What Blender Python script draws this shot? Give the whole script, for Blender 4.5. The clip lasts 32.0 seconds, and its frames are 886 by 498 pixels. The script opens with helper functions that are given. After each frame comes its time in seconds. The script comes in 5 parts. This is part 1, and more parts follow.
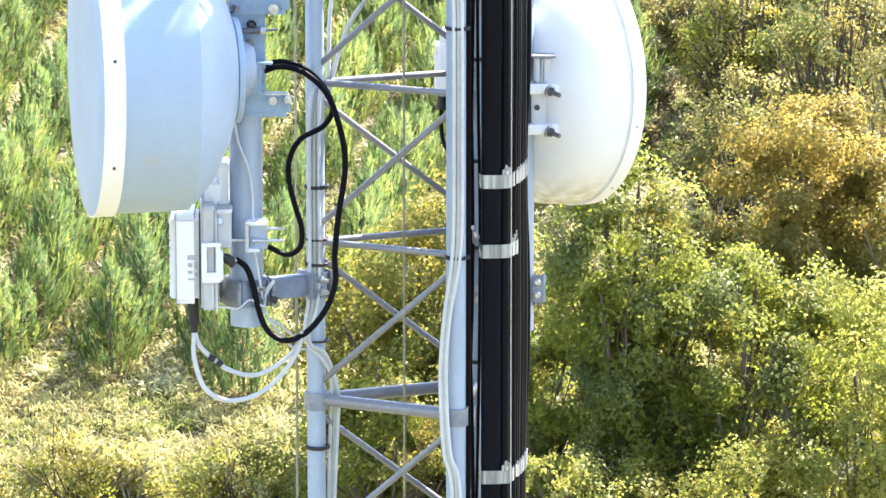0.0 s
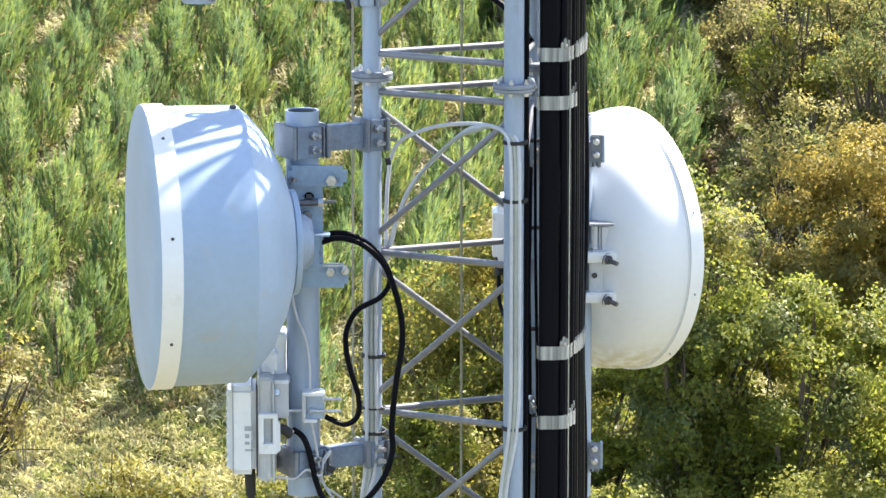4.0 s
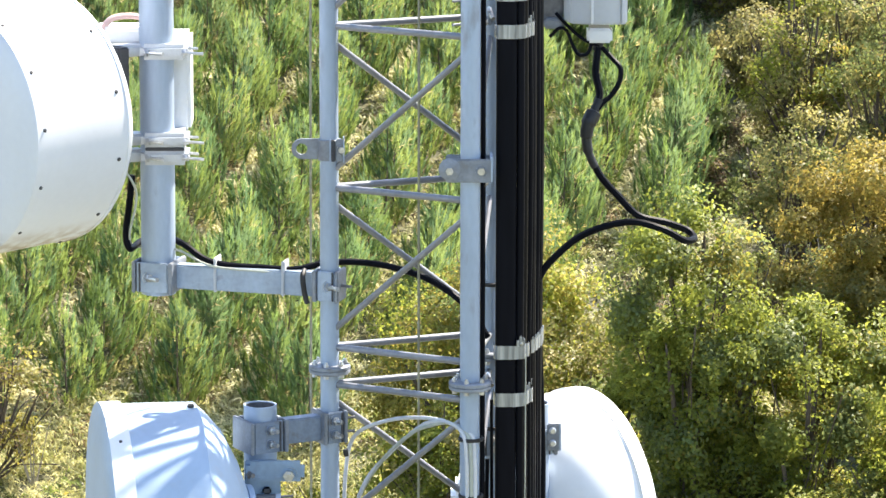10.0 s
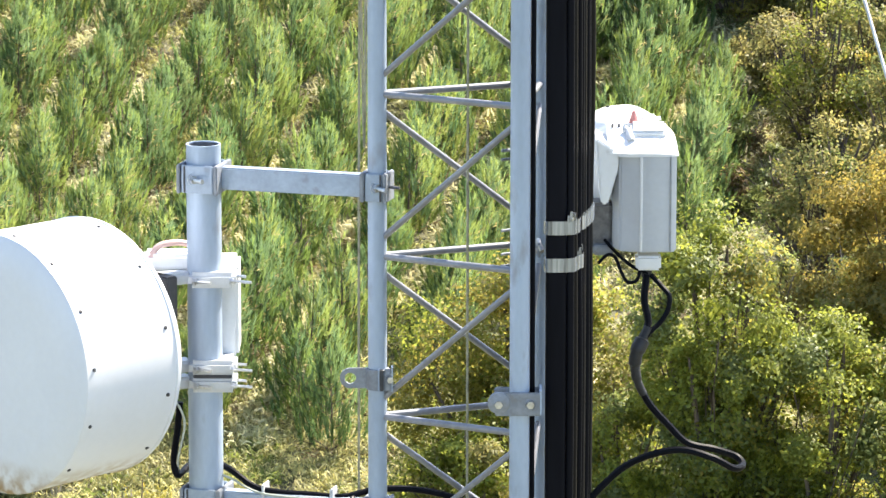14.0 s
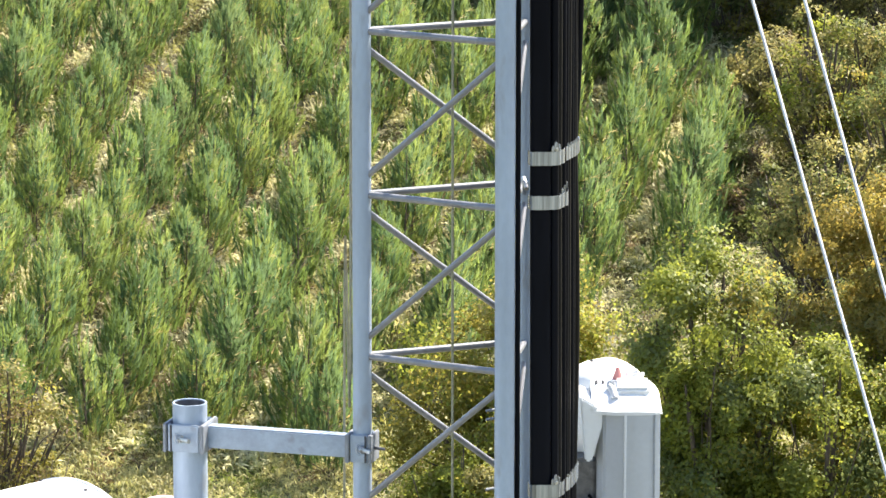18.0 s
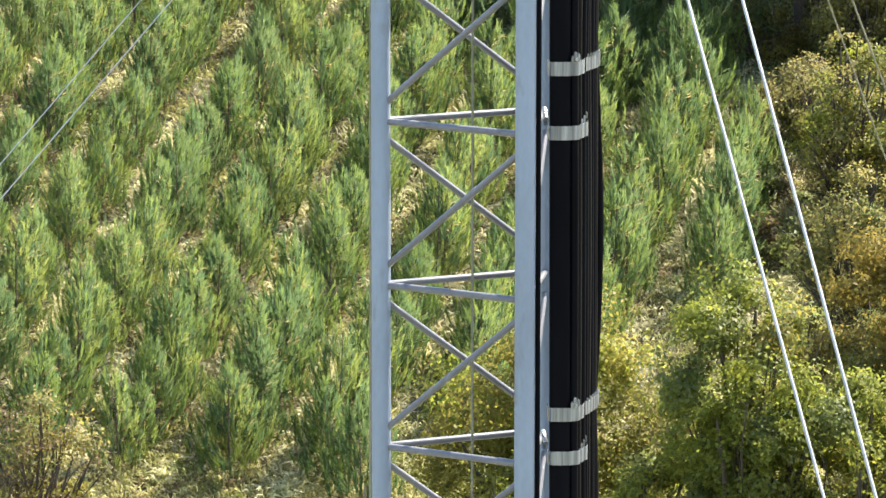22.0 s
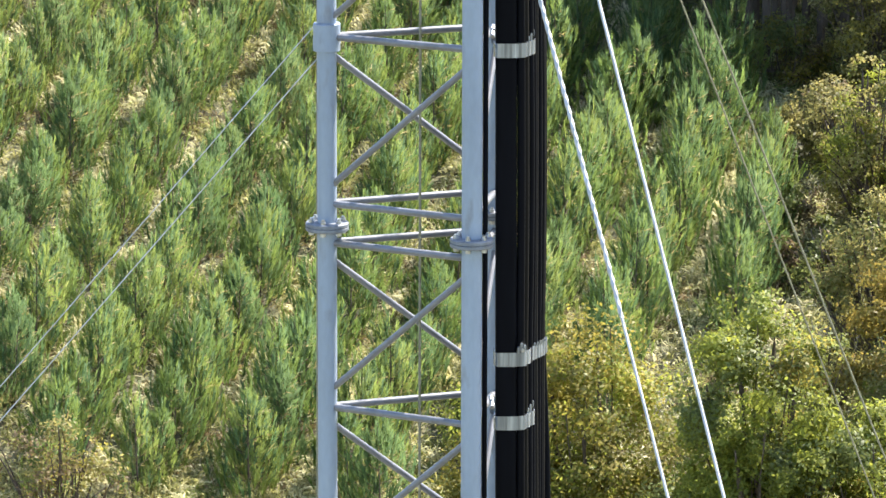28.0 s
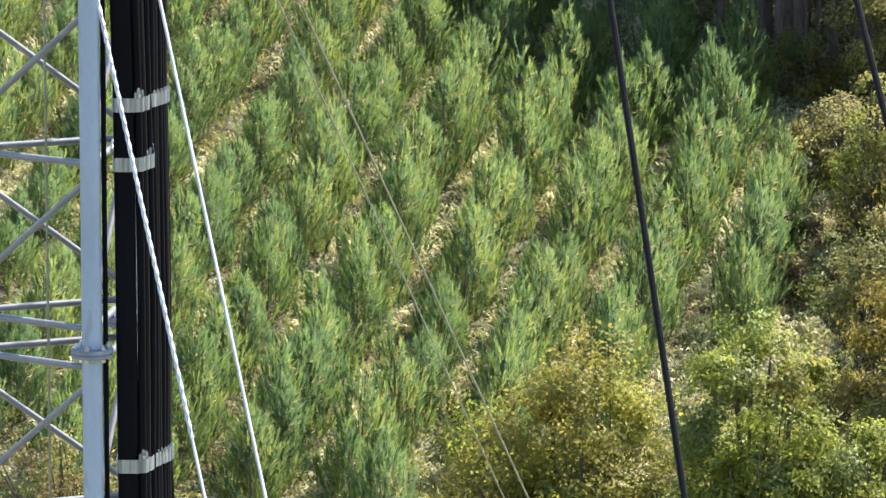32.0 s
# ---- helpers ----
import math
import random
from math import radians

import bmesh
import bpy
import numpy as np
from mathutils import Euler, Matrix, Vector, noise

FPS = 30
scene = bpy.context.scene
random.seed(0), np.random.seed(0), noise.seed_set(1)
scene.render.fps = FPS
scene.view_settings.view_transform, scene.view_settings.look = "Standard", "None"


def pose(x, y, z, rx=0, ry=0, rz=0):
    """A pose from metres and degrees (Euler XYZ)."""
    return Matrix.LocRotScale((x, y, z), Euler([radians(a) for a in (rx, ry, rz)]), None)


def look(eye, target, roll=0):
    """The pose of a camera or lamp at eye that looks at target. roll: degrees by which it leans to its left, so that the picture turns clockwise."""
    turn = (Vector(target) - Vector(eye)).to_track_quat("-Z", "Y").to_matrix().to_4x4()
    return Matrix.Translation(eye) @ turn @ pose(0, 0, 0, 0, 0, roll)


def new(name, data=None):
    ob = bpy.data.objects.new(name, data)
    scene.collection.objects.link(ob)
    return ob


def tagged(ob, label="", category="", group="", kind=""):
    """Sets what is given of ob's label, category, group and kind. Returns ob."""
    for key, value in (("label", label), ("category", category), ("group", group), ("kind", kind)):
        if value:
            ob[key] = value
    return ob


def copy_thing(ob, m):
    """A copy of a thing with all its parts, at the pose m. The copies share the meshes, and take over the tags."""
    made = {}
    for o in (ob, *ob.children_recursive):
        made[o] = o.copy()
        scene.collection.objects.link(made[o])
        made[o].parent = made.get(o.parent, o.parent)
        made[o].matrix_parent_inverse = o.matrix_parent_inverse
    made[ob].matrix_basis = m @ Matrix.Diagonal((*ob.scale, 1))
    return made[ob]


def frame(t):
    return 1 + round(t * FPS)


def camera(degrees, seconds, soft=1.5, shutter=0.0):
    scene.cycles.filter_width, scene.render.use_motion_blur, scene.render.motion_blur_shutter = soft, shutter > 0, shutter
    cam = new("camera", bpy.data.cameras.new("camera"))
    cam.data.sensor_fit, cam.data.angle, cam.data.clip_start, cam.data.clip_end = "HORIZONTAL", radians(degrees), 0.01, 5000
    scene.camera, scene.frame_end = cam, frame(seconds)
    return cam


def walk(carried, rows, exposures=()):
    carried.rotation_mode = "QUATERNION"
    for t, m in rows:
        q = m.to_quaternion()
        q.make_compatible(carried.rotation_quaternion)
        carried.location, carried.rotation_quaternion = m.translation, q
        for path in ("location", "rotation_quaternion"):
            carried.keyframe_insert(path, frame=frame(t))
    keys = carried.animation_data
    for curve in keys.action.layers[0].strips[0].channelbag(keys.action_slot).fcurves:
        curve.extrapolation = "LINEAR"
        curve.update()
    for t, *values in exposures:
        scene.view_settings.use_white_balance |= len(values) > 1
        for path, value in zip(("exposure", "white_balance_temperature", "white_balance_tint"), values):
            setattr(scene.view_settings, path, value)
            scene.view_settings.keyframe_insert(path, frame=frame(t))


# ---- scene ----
EXPOSURES = [(0, 2.42, 6700, 14), (2, 2.07, 6700, 13), (4, 1.78, 6700, 12), (13, 1.83, 6850, 10), (19, 1.59, 7000, 10), (25, 1.56, 6700, 10), (30, 1.58, 6500, 10), (32, 1.46, 6450, 10)]
# the camera: seconds, place, pitch, turn and roll in degrees
cam = camera(10.040, 32.0, soft=1.5)
PATH = [
    (0, -0.2128, -16.7175, 32.2037, -11.073, -1.240, -0.007),
    (0.5, -0.2609, -16.6930, 32.2647, -11.052, -1.225, 0.035),
    (1, -0.2939, -16.6683, 32.3344, -11.023, -1.241, 0.061),
    (1.5, -0.3056, -16.6450, 32.4101, -10.996, -1.234, -0.016),
    (2, -0.2876, -16.6280, 32.4835, -10.989, -1.243, 0.005),
    (2.5, -0.2628, -16.6189, 32.5532, -10.989, -1.233, 0.028),
    (3, -0.2359, -16.6141, 32.6174, -10.987, -1.217, 0.055),
    (3.5, -0.2150, -16.6106, 32.6801, -10.962, -1.049, 0.021),
    (4, -0.2063, -16.6079, 32.7408, -11.002, -0.560, 0.016),
    (4.5, -0.1980, -16.6025, 32.8051, -11.000, -0.523, 0.063),
    (6.5, -0.2401, -16.5703, 33.1071, -11.112, -0.519, 0.133),
    (7, -0.2370, -16.5620, 33.2063, -11.115, -0.516, 0.137),
    (7.5, -0.2179, -16.5610, 33.2993, -11.143, -0.509, 0.172),
    (8, -0.1966, -16.5657, 33.3873, -11.186, -0.499, 0.164),
    (8.5, -0.1599, -16.5674, 33.4924, -11.214, -0.454, 0.103),
    (9, -0.1024, -16.5664, 33.5961, -11.246, -0.418, 0.128),
    (9.5, -0.0504, -16.5583, 33.7064, -11.269, -0.396, 0.095),
    (10, -0.0113, -16.5474, 33.8171, -11.300, -0.382, 0.089),
    (10.5, 0.0094, -16.5354, 33.9334, -11.343, -0.188, 0.079),
    (11, 0.0292, -16.5227, 34.0523, -11.372, -0.179, 0.082),
    (11.5, 0.0417, -16.5101, 34.1584, -11.404, -0.176, 0.093),
    (12, 0.0288, -16.4872, 34.2578, -11.447, -0.167, 0.102),
    (12.5, -0.0113, -16.4526, 34.3624, -11.475, -0.123, 0.028),
    (13, -0.0508, -16.4160, 34.4549, -11.483, -0.125, 0.074),
    (13.5, -0.0853, -16.3843, 34.5404, -11.518, -0.156, 0.058),
    (14, -0.1110, -16.3590, 34.6300, -11.543, -0.166, 0.058),
    (14.5, -0.1231, -16.3419, 34.7246, -11.562, -0.172, 0.056),
    (16.5, -0.1302, -16.3079, 35.1778, -11.638, -0.245, 0.046),
    (17, -0.1028, -16.2960, 35.3059, -11.653, -0.235, 0.034),
    (17.5, -0.0852, -16.2872, 35.4219, -11.657, -0.232, 0.012),
    (18, -0.0659, -16.2811, 35.5347, -11.673, -0.184, 0.028),
    (18.5, -0.0589, -16.2757, 35.6449, -11.686, -0.169, 0.016),
    (19, -0.0529, -16.2713, 35.7441, -11.715, 0.077, 0.033),
    (19.5, -0.0486, -16.2632, 35.8381, -11.733, 0.086, 0.040),
    (20, -0.0665, -16.2463, 35.9426, -11.714, 0.098, -0.002),
    (20.5, -0.0796, -16.2255, 36.0489, -11.711, 0.096, 0.035),
    (21, -0.0678, -16.2010, 36.1584, -11.708, 0.123, -0.047),
    (21.5, -0.0484, -16.1761, 36.2641, -11.701, 0.164, -0.055),
    (22, -0.0198, -16.1535, 36.3603, -11.689, 0.208, 0.023),
    (22.5, 0.0170, -16.1333, 36.4474, -11.678, 0.241, -0.013),
    (23, 0.0532, -16.1115, 36.5329, -11.691, 0.321, 0.041),
    (23.5, 0.0800, -16.0872, 36.6209, -11.711, 0.437, -0.072),
    (24, 0.0708, -16.0617, 36.7087, -11.713, 0.460, 0.069),
    (24.5, 0.0561, -16.0367, 36.7915, -11.746, 0.482, 0.055),
    (25, 0.0693, -16.0133, 36.8735, -11.757, 0.481, -0.053),
    (25.5, 0.0931, -15.9957, 36.9427, -11.783, 0.494, 0.030),
    (27.5, 0.1754, -15.9410, 37.2304, -11.828, 0.546, 0.150),
    (28, 0.2486, -15.9368, 37.3009, -11.813, 0.560, 0.138),
    (28.5, 0.3842, -15.9413, 37.3692, -11.808, 0.573, 0.216),
    (29, 0.5600, -15.9594, 37.4077, -11.785, 0.642, 0.106),
    (29.5, 0.7001, -15.9946, 37.3960, -11.826, 1.106, 0.256),
    (30, 0.7952, -16.0288, 37.4167, -11.830, 1.150, 0.363),
    (30.5, 0.9393, -16.0465, 37.5336, -11.788, 1.168, 0.075),
    (31, 1.1411, -16.0638, 37.6675, -11.754, 1.209, -0.382),
    (31.5, 1.3942, -16.0987, 37.7242, -11.756, 1.215, -0.226),
    (32, 1.6597, -16.1509, 37.7074, -11.774, 1.214, 0.220),
]


def held(x, y, z, pitch, turn, roll):
    return pose(x, y, z, 90 + pitch, 0, turn) @ pose(0, 0, 0, 0, 0, roll)


walk(cam, [(t, held(*p)) for t, *p in PATH], EXPOSURES)

# ---- light ----
SUN_AZ, SUN_EL = radians(42), radians(51.5)  # from +x towards +y; height
to_sun = Vector((math.cos(SUN_AZ) * math.cos(SUN_EL), math.sin(SUN_AZ) * math.cos(SUN_EL), math.sin(SUN_EL)))
world = bpy.data.worlds.new("sky")
scene.world = world
world.use_nodes = True
wn = world.node_tree
sky = wn.nodes.new("ShaderNodeTexSky")
sky.sky_type, sky.sun_disc = "NISHITA", False
sky.sun_elevation, sky.sun_rotation = SUN_EL, math.pi / 2 - SUN_AZ
wn.links.new(sky.outputs[0], wn.nodes["Background"].inputs[0])
wn.nodes["Background"].inputs[1].default_value = 0.125
sun = new("sun", bpy.data.lights.new("sun", "SUN"))
sun.data.energy, sun.data.angle, sun.data.color = 4.8, radians(0.53), (1.0, 0.94, 0.84)
sun.matrix_world = look((0, 0, 80), Vector((0, 0, 80)) - to_sun)


# ---- materials ----
def material(name, color, rough=0.6, metal=0.0, vary=0.12, scale=8.0, fine=90.0, bump=0.15, spots=None, spot_amount=0.0, per="", leaf=0.0, bdist=0.004, stretch=(1, 1, 1), gloss=0.5, dirt=None, tones=(1.4, 0.62), through_light=2.3):
    """A surface with two scales of variation. per: 'object' or 'island' gives each piece a tone of its own. leaf: light that comes through."""
    m = bpy.data.materials.new(name)
    m.use_nodes = True
    nt = m.node_tree
    N, L = nt.nodes, nt.links
    b = N["Principled BSDF"]
    b.inputs["Roughness"].default_value, b.inputs["Metallic"].default_value = rough, metal
    b.inputs["Specular IOR Level"].default_value = gloss
    tc = N.new("ShaderNodeTexCoord")
    mp = N.new("ShaderNodeMapping")
    mp.inputs["Scale"].default_value = stretch
    L.new(tc.outputs["Object"], mp.inputs[0])

    def noise_node(s, detail):
        n = N.new("ShaderNodeTexNoise")
        n.inputs["Scale"].default_value, n.inputs["Detail"].default_value = s, detail
        L.new(mp.outputs[0], n.inputs["Vector"])
        return n

    big, small = noise_node(scale, 4), noise_node(fine, 3)
    ramp = N.new("ShaderNodeMapRange")
    ramp.inputs["From Min"].default_value, ramp.inputs["From Max"].default_value = 0.3, 0.7
    ramp.inputs["To Min"].default_value, ramp.inputs["To Max"].default_value = 1 - vary, 1 + vary
    L.new(big.outputs[0], ramp.inputs[0])
    r2 = N.new("ShaderNodeMapRange")
    r2.inputs["From Min"].default_value, r2.inputs["From Max"].default_value = 0.3, 0.7
    r2.inputs["To Min"].default_value, r2.inputs["To Max"].default_value = 1 - vary * 0.5, 1 + vary * 0.5
    L.new(small.outputs[0], r2.inputs[0])
    mul = N.new("ShaderNodeMath")
    mul.operation = "MULTIPLY"
    L.new(ramp.outputs[0], mul.inputs[0])
    L.new(r2.outputs[0], mul.inputs[1])
    hsv = N.new("ShaderNodeHueSaturation")
    hsv.inputs["Color"].default_value = (*color, 1)
    L.new(mul.outputs[0], hsv.inputs["Value"])
    out = hsv.outputs[0]
    if per:
        src = N.new("ShaderNodeObjectInfo").outputs["Random"] if per == "object" else N.new("ShaderNodeNewGeometry").outputs["Random Per Island"]
        hue = N.new("ShaderNodeMapRange")
        hue.inputs["To Min"].default_value, hue.inputs["To Max"].default_value = 0.488, 0.522
        L.new(src, hue.inputs[0])
        L.new(hue.outputs[0], hsv.inputs["Hue"])
        v3 = N.new("ShaderNodeMapRange")
        v3.inputs["To Min"].default_value, v3.inputs["To Max"].default_value = tones
        L.new(src, v3.inputs[0])
        m2 = N.new("ShaderNodeMath")
        m2.operation = "MULTIPLY"
        L.new(mul.outputs[0], m2.inputs[0])
        L.new(v3.outputs[0], m2.inputs[1])
        L.new(m2.outputs[0], hsv.inputs["Value"])
    if spots:
        sp = noise_node(scale * 2.3, 6)
        cr = N.new("ShaderNodeMapRange")
        cr.inputs["From Min"].default_value, cr.inputs["From Max"].default_value = 0.66 - spot_amount * 0.3, 0.74
        L.new(sp.outputs[0], cr.inputs[0])
        mix = N.new("ShaderNodeMix")
        mix.data_type = "RGBA"
        L.new(cr.outputs[0], mix.inputs[0])
        L.new(out, mix.inputs[6])
        mix.inputs[7].default_value = (*spots, 1)
        out = mix.outputs[2]
    if dirt:  # dried streaks that gather along a lower edge: (height clean, height dirty, colour)
        hi, lo, tint = dirt
        sx = N.new("ShaderNodeSeparateXYZ")
        L.new(tc.outputs["Object"], sx.inputs[0])
        mr = N.new("ShaderNodeMapRange")
        mr.inputs["From Min"].default_value, mr.inputs["From Max"].default_value = hi, lo
        L.new(sx.outputs[2], mr.inputs[0])
        st = noise_node(22, 5)
        edge = N.new("ShaderNodeMapRange")
        edge.inputs["From Min"].default_value, edge.inputs["From Max"].default_value = 0.38, 0.62
        L.new(st.outputs[0], edge.inputs[0])
        mm = N.new("ShaderNodeMath")
        mm.operation = "MULTIPLY"
        L.new(mr.outputs[0], mm.inputs[0])
        L.new(edge.outputs[0], mm.inputs[1])
        mixd = N.new("ShaderNodeMix")
        mixd.data_type = "RGBA"
        L.new(mm.outputs[0], mixd.inputs[0])
        L.new(out, mixd.inputs[6])
        mixd.inputs[7].default_value = (*tint, 1)
        out = mixd.outputs[2]
    L.new(out, b.inputs["Base Color"])
    if bump:
        bp = N.new("ShaderNodeBump")
        bp.inputs["Strength"].default_value, bp.inputs["Distance"].default_value = bump, bdist
        L.new(small.outputs[0], bp.inputs["Height"])
        L.new(bp.outputs[0], b.inputs["Normal"])
    if leaf:
        tr = N.new("ShaderNodeBsdfTranslucent")
        thin = N.new("ShaderNodeHueSaturation")  # light through a leaf is brighter and yellower
        thin.inputs["Hue"].default_value, thin.inputs["Saturation"].default_value, thin.inputs["Value"].default_value = 0.488, 1.0, through_light
        L.new(out, thin.inputs["Color"])
        L.new(thin.outputs[0], tr.inputs[0])
        mx = N.new("ShaderNodeMixShader")
        mx.inputs[0].default_value = leaf
        L.new(b.outputs[0], mx.inputs[1])
        L.new(tr.outputs[0], mx.inputs[2])
        L.new(mx.outputs[0], N["Material Output"].inputs[0])
    return m


GALV = material("galvanised_steel", (0.325, 0.395, 0.50), 0.5, 0.25, 0.08, 6, 70, 0.08, (0.26, 0.29, 0.34), 0.1, stretch=(1, 1, 0.35))
ARM = material("dull_galvanised_arm", (0.30, 0.36, 0.45), 0.5, 0.3, 0.14, 8, 70, 0.1, (0.22, 0.24, 0.28), 0.15)
# darker copy of ARM: the lower left mount's shade is in the colour
ARM_SHADED = material("weathered_arm_in_shade", (0.185, 0.23, 0.305), 0.55, 0.3, 0.2, 10, 70, 0.12, (0.15, 0.16, 0.18), 0.3)
BAR = material("dull_galvanised_bar", (0.215, 0.22, 0.24), 0.38, 0.3, 0.14, 9, 80, 0.1, (0.27, 0.28, 0.30), 0.2)
PLATE = material("blue_grey_mount_paint", (0.235, 0.325, 0.43), 0.5, 0.1, 0.12, 8, 60, 0.06, (0.20, 0.25, 0.32), 0.2)
GALV_DULL = material("weathered_zinc", (0.23, 0.25, 0.285), 0.6, 0.35, 0.2, 14, 90, 0.12, (0.2, 0.2, 0.21), 0.2)
PAINT_GREY = material("pale_grey_paint", (0.335, 0.43, 0.555), 0.45, 0.0, 0.06, 4, 40, 0.04, (0.36, 0.41, 0.48), 0.2)
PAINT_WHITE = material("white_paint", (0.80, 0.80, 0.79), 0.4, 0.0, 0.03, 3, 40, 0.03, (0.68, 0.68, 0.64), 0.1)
PAINT_MOSS = material("white_paint_with_lichen", (0.76, 0.765, 0.765), 0.45, 0.0, 0.025, 3, 40, 0.03, dirt=(29.13, 28.99, (0.42, 0.36, 0.14)))
PAINT_DIRTY = material("white_paint_with_dirt_streaks", (0.65, 0.665, 0.70), 0.4, 0.0, 0.03, 3, 40, 0.03, dirt=(30.68, 30.57, (0.30, 0.20, 0.10)))
# white case toned down: the shade on its front is in the colour
CASE_SHADED = material("shaded_white_case", (0.46, 0.48, 0.51), 0.42, 0.0, 0.05, 9, 60, 0.03, (0.48, 0.49, 0.49), 0.15)
PLASTIC = material("white_plastic", (0.74, 0.75, 0.76), 0.4, 0.0, 0.04, 9, 60, 0.03, (0.6, 0.6, 0.58), 0.1)
CAST = material("cast_aluminium", (0.52, 0.54, 0.57), 0.5, 0.3, 0.08, 12, 120, 0.15)
RUBBER = material("black_cable_jacket", (0.005, 0.0055, 0.008), 0.45, 0.0, 0.25, 5, 40, 0.05, stretch=(1, 1, 0.15), gloss=0.05)
RUBBER_NEW = material("shiny_black_cable_jacket", (0.006, 0.006, 0.008), 0.3, 0.0, 0.2, 5, 40, 0.03, stretch=(1, 1, 0.15), gloss=0.16)
TAPE = material("black_tape", (0.012, 0.012, 0.013), 0.6, 0.0, 0.3, 30, 90, 0.3)
# upright light and dark streaks in the colour imitate reflections on steel
STRAP = material("stainless_strap_reflections", (0.33, 0.36, 0.40), 0.25, 0.6, 0.45, 60, 150, 0.05, stretch=(1, 1, 0.04))
# dark bolts, and shade painted in pipe ends and beside the white unit
BOLT_DARK = material("dull_dark_bolt_and_shade", (0.16, 0.16, 0.17), 0.5, 0.6, 0.25, 40, 120, 0.1)
BOLT = material("zinc_bolt", (0.55, 0.56, 0.57), 0.3, 0.85, 0.2, 40, 120, 0.1)
WHITE_CABLE = material("pale_grey_cable", (0.50, 0.51, 0.53), 0.5, 0.0, 0.1, 8, 50, 0.05)
GREY_CABLE = material("grey_green_cable", (0.36, 0.38, 0.33), 0.5, 0.0, 0.12, 8, 50, 0.05)
ROPE = material("tan_steel_rope", (0.28, 0.27, 0.19), 0.7, 0.2, 0.2, 40, 200, 0.4)
GUY = material("galvanised_strand", (0.55, 0.56, 0.58), 0.45, 0.5, 0.2, 20, 200, 0.3)
GUY_DARK = material("black_strand", (0.01, 0.01, 0.012), 0.7, 0.0, 0.3, 20, 120, 0.3, gloss=0.15)
RED = material("faded_red_plastic", (0.62, 0.24, 0.22), 0.45, 0.0, 0.1, 30, 120, 0.05)
# near-black for dark fittings, and for shade painted in gaps and holes
DARK = material("dark_part_and_recess_shade", (0.05, 0.05, 0.055), 0.7, 0.0, 0.2, 30, 120, 0.1)
LABEL = material("grey_print", (0.35, 0.37, 0.39), 0.6, 0.0, 0.1, 60, 200, 0.0)


# ---- mesh helpers ----
def part(name, bm, mat, parent=None, label="", smooth=True):
    me = bpy.data.meshes.new(name)
    bm.to_mesh(me)
    bm.free()
    me.materials.append(mat)
    if smooth:
        for p in me.polygons:
            p.use_smooth = True
        me.set_sharp_from_angle(angle=radians(38))
    ob = new(name, me)
    if parent:
        ob.parent = parent
        if parent.type == "EMPTY":
            ob.matrix_parent_inverse = Matrix.Translation(parent.location).inverted()
    if label:
        ob["label"] = label
    return ob


def thing(name, label, category, group="", at=(0, 0, 0), kind=""):
    ob = new(name)
    ob.location = at
    ob.empty_display_size = 0.1
    return tagged(ob, label, category, group, kind)


def spline(points, per=8):
    """Points along a smooth line through the given ones."""
    p = [Vector(q) for q in points]
    if len(p) == 2:
        return p
    p = [p[0] * 2 - p[1]] + p + [p[-1] * 2 - p[-2]]
    out = []
    for i in range(1, len(p) - 2):
        a, b, c, d = p[i - 1 : i + 3]
        for k in range(per):
            t = k / per
            out.append(0.5 * (2 * b + (c - a) * t + (2 * a - 5 * b + 4 * c - d) * t * t + (3 * b - a - 3 * c + d) * t ** 3))
    return out + [p[-2]]


def sweep(points, r, n=8, bm=None, smooth=True, twist=0.0, lobes=0):
    """A round bar or cable along points, with closed ends."""
    bm = bm or bmesh.new()
    pts = spline(points) if smooth else [Vector(q) for q in points]
    t0 = (pts[1] - pts[0]).normalized()
    side = t0.orthogonal().normalized()
    rings, turn = [], 0.0
    for i, q in enumerate(pts):
        t = (pts[min(i + 1, len(pts) - 1)] - pts[max(i - 1, 0)]).normalized()
        side = (side - t * side.dot(t)).normalized()
        up = t.cross(side)
        rad = r[i * (len(r) - 1) // max(1, len(pts) - 1)] if isinstance(r, (list, tuple)) else r
        ring = []
        for k in range(n):
            a = 2 * math.pi * k / n + turn
            rr = rad * (1 + 0.16 * math.cos(lobes * (a - turn))) if lobes else rad
            ring.append(bm.verts.new(q + (side * math.cos(a) + up * math.sin(a)) * rr))
        rings.append(ring)
        turn += twist
    for a, b in zip(rings, rings[1:]):
        for k in range(n):
            bm.faces.new((a[k], a[(k + 1) % n], b[(k + 1) % n], b[k]))
    bm.faces.new(rings[0][::-1])
    bm.faces.new(rings[-1])
    return bm


def rod(a, b, r, n=12, bm=None):
    return sweep([a, b], r, n, bm, smooth=False)


def box(size, at=(0, 0, 0), bevel=0.004, m=None, bm=None):
    bm2 = bmesh.new()
    bmesh.ops.create_cube(bm2, size=1)
    bmesh.ops.scale(bm2, vec=size, verts=bm2.verts)
    if bevel:
        bmesh.ops.bevel(bm2, geom=bm2.edges[:], offset=bevel, segments=2, affect="EDGES")
    bmesh.ops.translate(bm2, vec=at, verts=bm2.verts)
    if m:
        bmesh.ops.transform(bm2, matrix=m, verts=bm2.verts)
    if bm is None:
        return bm2
    me = bpy.data.meshes.new("joined")
    bm2.to_mesh(me)
    bm2.free()
    bm.from_mesh(me)
    bpy.data.meshes.remove(me)
    return bm


